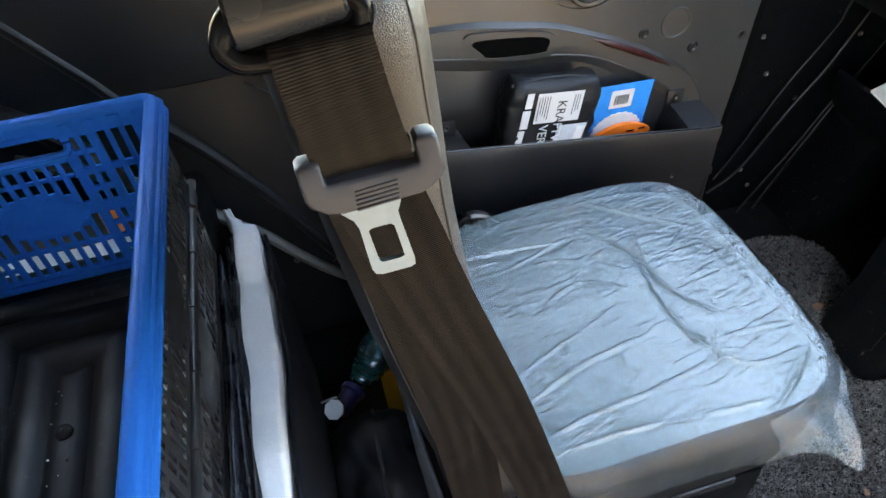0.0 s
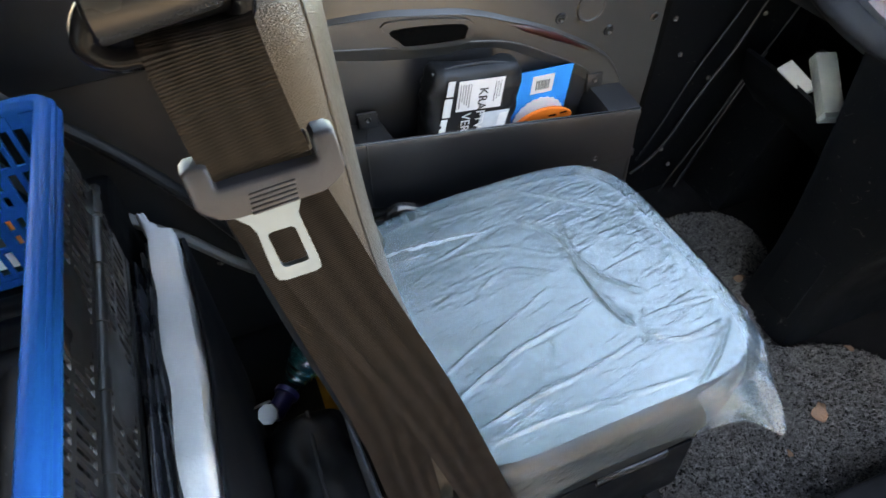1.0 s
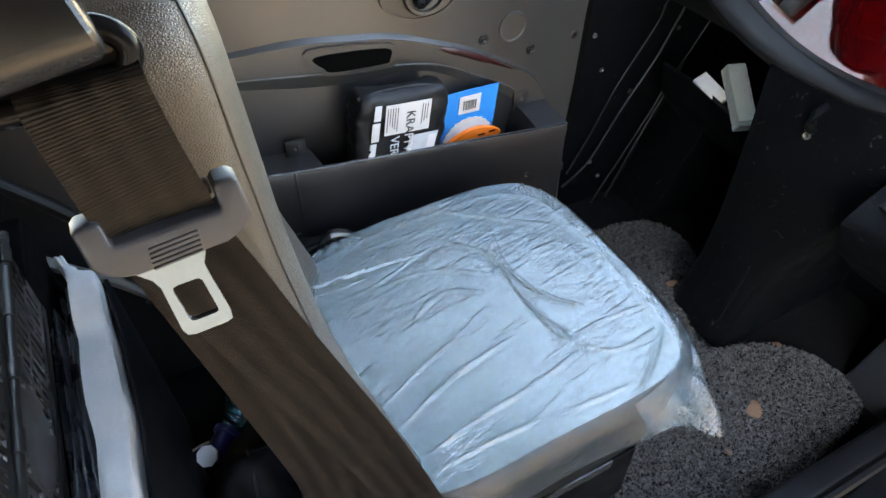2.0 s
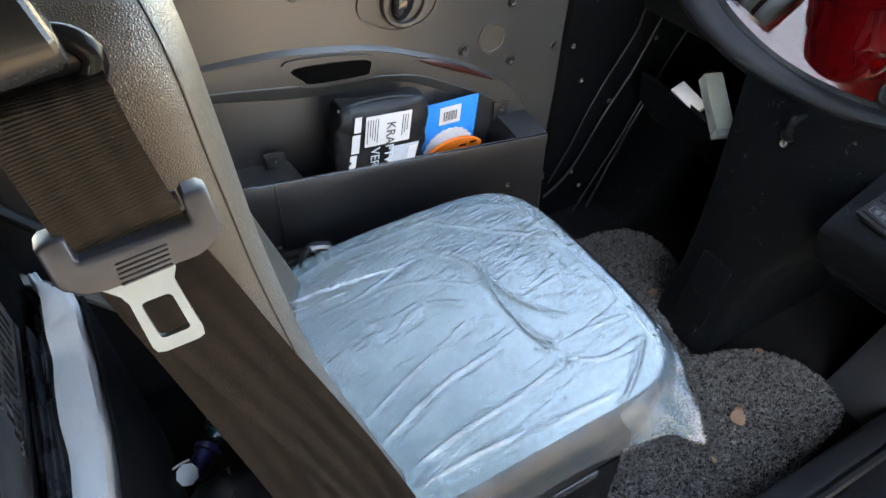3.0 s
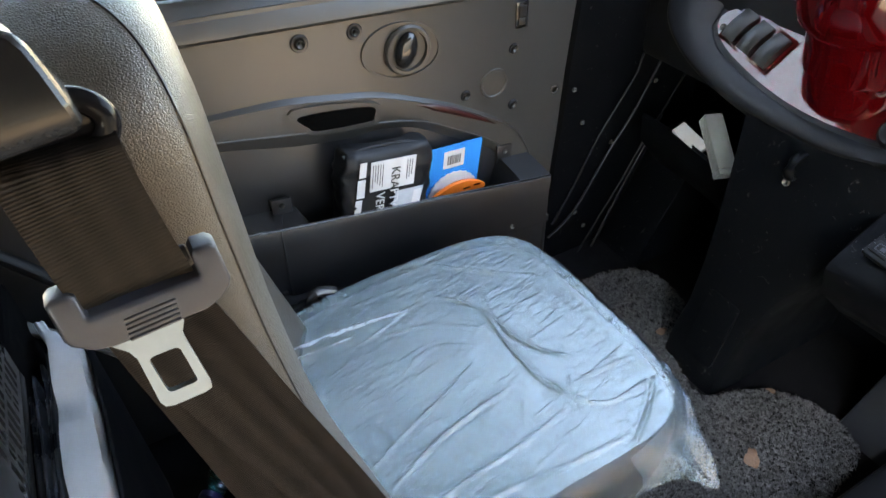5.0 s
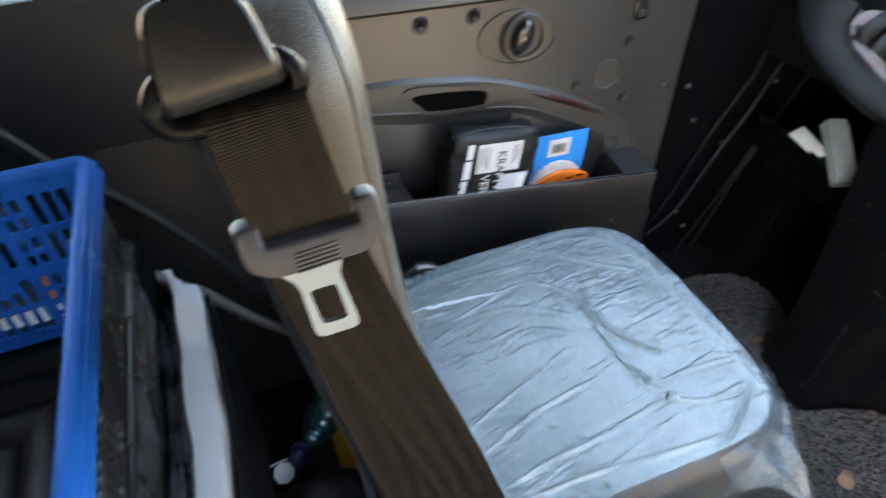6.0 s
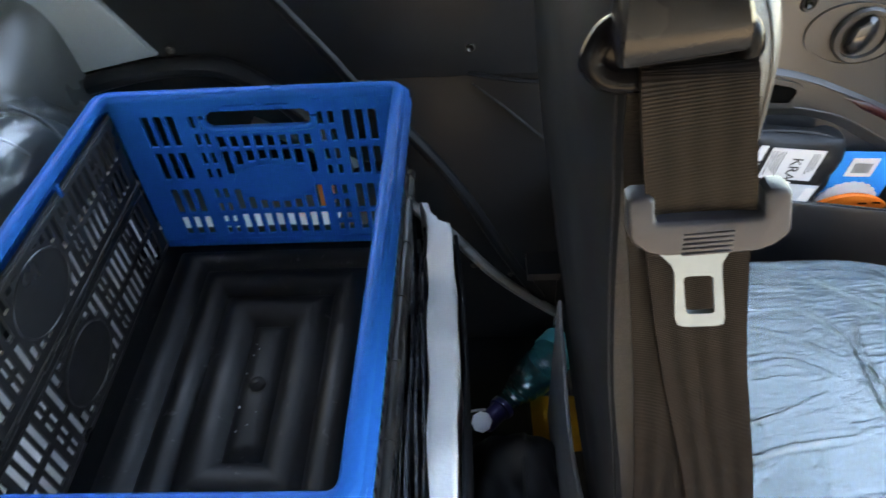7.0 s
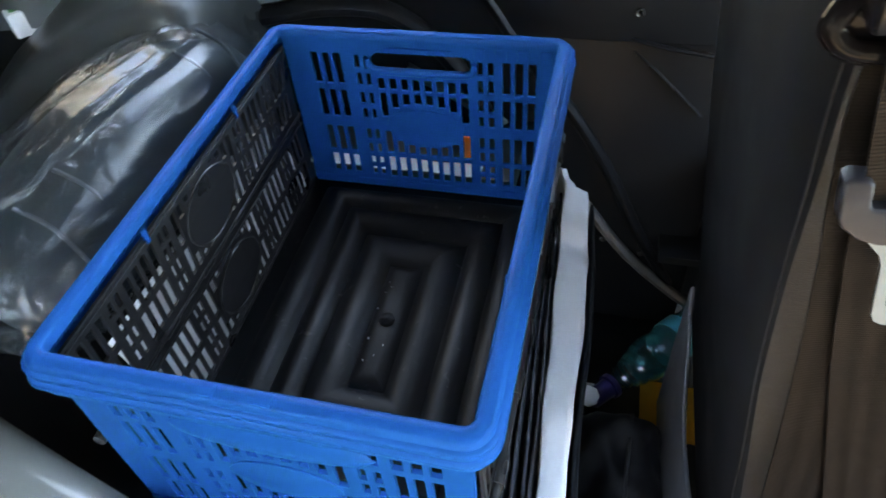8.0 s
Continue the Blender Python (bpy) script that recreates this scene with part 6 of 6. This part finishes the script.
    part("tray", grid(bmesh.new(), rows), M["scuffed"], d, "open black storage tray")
    # switch console beside the stack
    con = bmesh.new()
    rows = []
    for y, z0 in ((0.42, 0.396), (0.39, 0.402), (0.31, 0.412), (0.2, 0.42), (0.1, 0.425)):
        rows.append([(0.99, y, z0 + 0.085), (0.87, y, z0 + 0.02), (0.852, y, z0 + 0.008), (0.846, y, z0 - 0.002), (0.85, y, z0 - 0.014), (0.87, y, z0 - 0.06), (0.95, y, z0 - 0.14)])
    grid(con, rows)
    c = part("switch_console", con, M["scuffed"], d, "dark switch console", sharp=50)
    base = Matrix.Translation((0.89, 0.372, 0.4425)) @ Matrix.Rotation(radians(-28), 4, "Y") @ Matrix.Rotation(radians(-6), 4, "Z")
    key = part("key_pad", plain(-0.028, 0.028, -0.024, 0.024, -0.004, 0.006, 0.004, m=base), M["sill"], c, "black pair of push buttons")
    for u in (-0.012, 0.013):
        part("button", plain(u - 0.01, u + 0.01, -0.019, 0.019, 0.004, 0.0085, 0.002, m=base), M["sill"], key)
        mk = ring_slab(bmesh.new(), round_rect(-0.014, 0.014, -0.0055, 0.0055, 0.001, 1), round_rect(-0.013, 0.013, -0.0047, 0.0047, 0.001, 1), 0, 0.0004, "xy")
        part("mark", join(bmesh.new(), mk, base @ Matrix.Translation((u, 0, 0.0086)) @ Matrix.Rotation(radians(90), 4, "Z")), M["buckle"], key)
        for v0 in (-0.006, 0.004):
            part("mark", plain(u - 0.0028, u + 0.0028, v0 - 0.0028, v0 + 0.0036, 0.0085, 0.009, 0, m=base), M["buckle"], key)
    part("underside", plain(1.0, 1.2, 0.05, 0.45, 0.2, 0.44, 0.02), M["scuffed"], d)


dashboard()

# small things in the dash tray
tray_case = thing("clear_case", (1.0, 0.75, 0.3), "small frosted clear plastic case standing in the dash tray", "case")
cm = look((0.988, 0.728, 0.364), (1.024, 0.82, 0.43))
part("body", plain(-0.017, 0.017, -0.013, 0.013, -0.07, 0.035, 0.002, m=cm), M["case"], tray_case)
part("lid", plain(-0.0175, 0.0175, -0.0135, 0.0135, 0.035, 0.045, 0.002, m=cm), M["case"], tray_case)
pm = look((1.012, 0.81, 0.338), (1.012, 0.9, 0.36), 25)
# greyer than the paper: the tray's shade is in its colour
single("paper_packet", plain(-0.014, 0.014, -0.005, 0.005, -0.04, 0.03, 0.001, m=pm), M["print"], "small pale lilac packet in the dash tray", "packet")

# pedal block at the footwell's near end
single("pedal_block", slab(bmesh.new(), [(1.0, -0.012), (1.2, -0.012), (1.2, 0.16), (1.12, 0.13)], 0.24, 0.36, 0.006), M["dash"], "dark plastic footrest block in the footwell", "footrest")


# ---- pocket contents ----
def first_aid_bag():
    b = thing("first_aid_bag", (0.41, 0.93, 0.22), "black fabric first aid bag with white print in the pocket", "first aid bag")
    tilt = Matrix.Translation((0.414, 0.925, 0.355)) @ Matrix.Rotation(radians(7.5), 4, "Y") @ Matrix.Rotation(radians(4), 4, "X")
    t = bmesh.new()
    rows = []
    for i in range(33):
        z = -0.12 + 0.232 * i / 32
        row = []
        for k in range(81):
            a = 2 * math.pi * k / 80
            c, s = math.cos(a), math.sin(a)
            n = 2 / 6.0
            over = max(0, (z - 0.08) / 0.032)
            x = 0.08 * math.copysign(abs(c) ** n, c) * (1 - 0.12 * over ** 2)
            y = 0.03 * math.copysign(abs(s) ** n, s) * (1 - 0.45 * over ** 1.5)
            w = 0.006 * noise.noise((x * 22, y * 22, z * 26)) + 0.009 * (0.5 - abs(noise.noise((x * 30 + 5, y * 30, z * 45))))
            flatten = 0.25 if abs(x) < 0.06 and y < 0 and z < 0.075 else 1.0
            row.append((x + w * 0.8, y - w * flatten, z + (0.01 * noise.noise((x * 25, 2, 2)) if i > 28 else 0)))
        rows.append(row)
    grid(t, rows)
    bmesh.ops.remove_doubles(t, verts=t.verts, dist=1e-5)
    bmesh.ops.holes_fill(t, edges=[e for e in t.edges if e.is_boundary])
    body = part("body", join(bmesh.new(), t, tilt), M["cloth"], b, "black wrinkled nylon bag", sharp=75)
    part("zip", tube(bmesh.new(), [tilt @ Vector(p) for p in smooth([(-0.072, -0.012, 0.108), (-0.03, -0.006, 0.113), (0.03, -0.006, 0.114), (0.072, -0.012, 0.108)], 5)], 0.003, 6), M["cloth"], body)
    yy = -0.0345

    def stick(x0, x1, z0, z1, mat, name, skew=0.0, off=0.0):
        patch = slab(bmesh.new(), [(x0 - skew, z0 + 0.016), (x1 - skew, z0 + 0.016), (x1, z1 + 0.016), (x0, z1 + 0.016)], yy - off, yy - off + 0.0005)
        part(name, join(bmesh.new(), patch, tilt), mat, body)

    stick(-0.034, 0.043, 0.034, 0.089, M["print"], "white_block")
    stick(-0.052, -0.041, 0.064, 0.091, M["print"], "white_bar", 0.001)
    stick(-0.055, -0.042, 0.026, 0.06, M["print"], "white_bar", 0.001)
    stick(-0.057, -0.046, -0.004, 0.022, M["print"], "white_bar", 0.002)
    stick(0.012, 0.062, -0.006, 0.026, M["flap_print"], "emblem", 0.004)
    stick(0.045, 0.06, -0.004, 0.021, M["print"], "emblem_mark", 0.003, 0.0006)
    for k in range(5):
        x = -0.031 + k * 0.0042
        stick(x, x + 0.0011, 0.04 + (k * 7 % 4) * 0.004, 0.083, M["buckle"], "print_line", 0, 0.0006)
    for k in range(3):
        x = 0.028 + k * 0.0042
        stick(x, x + 0.0011, 0.046 + k * 0.004, 0.083, M["buckle"], "print_line", 0, 0.0006)

    def downward(x, z):
        return tilt @ Matrix.Translation((x, yy - 0.0009, z + 0.016)) @ Matrix.Rotation(radians(90), 4, "X") @ Matrix.Rotation(radians(-90), 4, "Z")

    lettering("lettering", "KRA", 0.0215, downward(0.008, 0.0745), M["ink"], body)
    lettering("lettering", "FTWAGEN", 0.0215, downward(0.008, 0.0325), M["print"], body)
    lettering("lettering", "VERBAND", 0.0215, downward(-0.016, 0.0305), M["print"], body)


first_aid_bag()


def blue_card():
    c = thing("parking_disc", (0.57, 0.95, 0.22), "blue parking disc with white dial and orange tip in the pocket", "parking disc")
    tilt = Matrix.Translation((0.568, 0.952, 0.33)) @ Matrix.Rotation(radians(3.5), 4, "Y") @ Matrix.Rotation(radians(6), 4, "X")
    card = part("card", plain(-0.056, 0.056, -0.0015, 0.0015, -0.1, 0.074, 0.0006, m=tilt), M["card_blue"], c)
    part("sticker", plain(-0.02, 0.022, -0.0022, -0.0014, 0.026, 0.063, 0, m=tilt), M["print"], card, "white barcode sticker")
    rng = random.Random(2)
    u = -0.012
    while u < 0.014:
        w = rng.uniform(0.0006, 0.0022)
        part("bar", plain(u, u + w, -0.0027, -0.002, 0.034, 0.053, 0, m=tilt), M["ink"], card)
        u += w + rng.uniform(0.0007, 0.002)
    dial = []
    for k in range(96):
        r = 0.05 + (0.0018 if k % 4 < 2 else 0)
        dial.append((0.004 + r * math.cos(2 * math.pi * k / 96), -0.035 + r * math.sin(2 * math.pi * k / 96)))
    t = slab(bmesh.new(), dial, -0.0045, -0.0025)
    part("dial", join(bmesh.new(), t, tilt), M["print"], card, "white toothed dial")
    o = smooth([(-0.05, -0.045, 0), (-0.046, -0.03, 0), (-0.02, -0.012, 0), (0.01, -0.004, 0), (0.04, -0.008, 0), (0.064, -0.02, 0), (0.068, -0.03, 0), (0.05, -0.05, 0), (0.0, -0.075, 0)], 5, True)
    t = slab(bmesh.new(), [(p.x, p.y) for p in o], -0.014, -0.006, 0.002)
    tip = part("scraper", join(bmesh.new(), t, tilt), M["orange"], c, "orange plastic scraper")
    for a in ((0.02, -0.022), (0.042, -0.02)):
        part("mark", plain(a[0], a[0] + 0.014, -0.0147, -0.0138, a[1], a[1] + 0.003, 0, m=tilt @ Matrix.Translation((0, 0, 0)) ), M["red"], tip)


blue_card()

# ---- floor mat of tangled vinyl loops ----
OUT = smooth([(0.5, 0.264, 0), (0.76, 0.263, 0), (0.93, 0.285, 0), (0.99, 0.312, 0), (1.005, 0.384, 0), (0.975, 0.45, 0), (0.92, 0.49, 0), (0.845, 0.515, 0), (0.85, 0.58, 0), (0.9, 0.635, 0), (0.975, 0.69, 0), (1.0, 0.76, 0), (0.985, 0.83, 0), (0.92, 0.865, 0), (0.82, 0.87, 0), (0.56, 0.84, 0), (0.5, 0.7, 0)], 4, True)
mat_ob = thing("floor_mat", (0.75, 0.5, -0.012), "grey-black tangled vinyl loop floor mat with leaf crumbs", "floor mat")
part("backing", slab(bmesh.new(), [(p.x, p.y) for p in OUT], -0.0118, -0.002, 0.0, "xy"), M["mat_base"], mat_ob)


def loops(count, seed):
    """Short curled vinyl threads strewn over the mat, all one mesh."""
    rng = np.random.default_rng(seed)
    poly = np.array([(p.x, p.y) for p in OUT])
    pts = np.empty((0, 2))
    while len(pts) < count:
        c = rng.uniform((0.5, 0.26), (1.01, 0.875), (count, 2))
        inside = np.zeros(len(c), bool)
        for (x0, y0), (x1, y1) in zip(poly, np.roll(poly, -1, 0)):
            hit = ((y0 > c[:, 1]) != (y1 > c[:, 1])) & (c[:, 0] < (x1 - x0) * (c[:, 1] - y0) / (y1 - y0 + 1e-12) + x0)
            inside ^= hit
        pts = np.vstack((pts, c[inside]))
    pts = pts[:count]
    way, curl = rng.uniform(0, 2 * np.pi, count), rng.uniform(-2.6, 2.6, count)
    length, r = rng.uniform(0.004, 0.009, count), rng.uniform(0.0003, 0.00055, count)
    base = rng.uniform(-0.001, 0.004, count)
    verts, faces = [], []
    seg = 5
    p = pts.copy()
    rings = []
    for k in range(seg):
        a = way + curl * (k / (seg - 1) - 0.5) * 1.3
        z = base + 0.003 * np.sin(np.pi * k / (seg - 1))
        nx, ny = -np.sin(a), np.cos(a)
        for s, h in ((-1, 0), (0, 1.3), (1, 0)):
            rings.append(np.stack((p[:, 0] + nx * r * s, p[:, 1] + ny * r * s, z + r * h), 1))
        p = p + np.stack((np.cos(a), np.sin(a)), 1) * (length / (seg - 1))[:, None]
    v = np.stack(rings, 1).reshape(-1, 3)
    n = seg * 3
    quad = []
    for k in range(seg - 1):
        for j in range(2):
            quad.append((k * 3 + j, k * 3 + j + 1, k * 3 + 4 + j, k * 3 + 3 + j))
    q = (np.array(quad)[None] + (np.arange(count) * n)[:, None, None]).reshape(-1, 4)
    me = bpy.data.meshes.new("vinyl_loops")
    me.from_pydata(v.tolist(), [], q.tolist())
    me.materials.append(M["mat"])
    return me


pile = part("vinyl_pile", loops(60000, 5), M["mat"], mat_ob, "tangled pale grey vinyl threads")
tagged(pile, kind="stuff")


def dry_leaf(at, size, turn, name="dry_leaf"):
    rng = random.Random(int(size * 1e5) + int(turn))
    o = []
    for k in range(22):
        a = 2 * math.pi * k / 22
        r = size * (0.55 + 0.45 * abs(math.cos(a * 1.5)) * rng.uniform(0.6, 1.1))
        o.append((r * math.cos(a) * 1.3, r * math.sin(a) * 0.8))
    t = slab(bmesh.new(), o, 0.0, 0.0008, 0, "xy")
    bmesh.ops.triangulate(t, faces=t.faces[:])
    for v in t.verts:
        v.co.z += 0.25 * v.co.y ** 2 / size + 0.1 * size * math.sin(v.co.x / size * 3)
    m = Matrix.Translation(at) @ Matrix.Rotation(radians(turn), 4, "Z")
    return single(name, join(bmesh.new(), t, m), M["leaf"], "small dry brown leaf lying on the floor mat", "leaf", group="leaves on the mat")


dry_leaf((0.815, 0.383, 0.007), 0.018, 40)
dry_leaf((0.887, 0.672, 0.007), 0.012, 10)
dry_leaf((0.72, 0.345, 0.007), 0.006, 80)
dry_leaf((0.955, 0.462, 0.007), 0.008, 120)
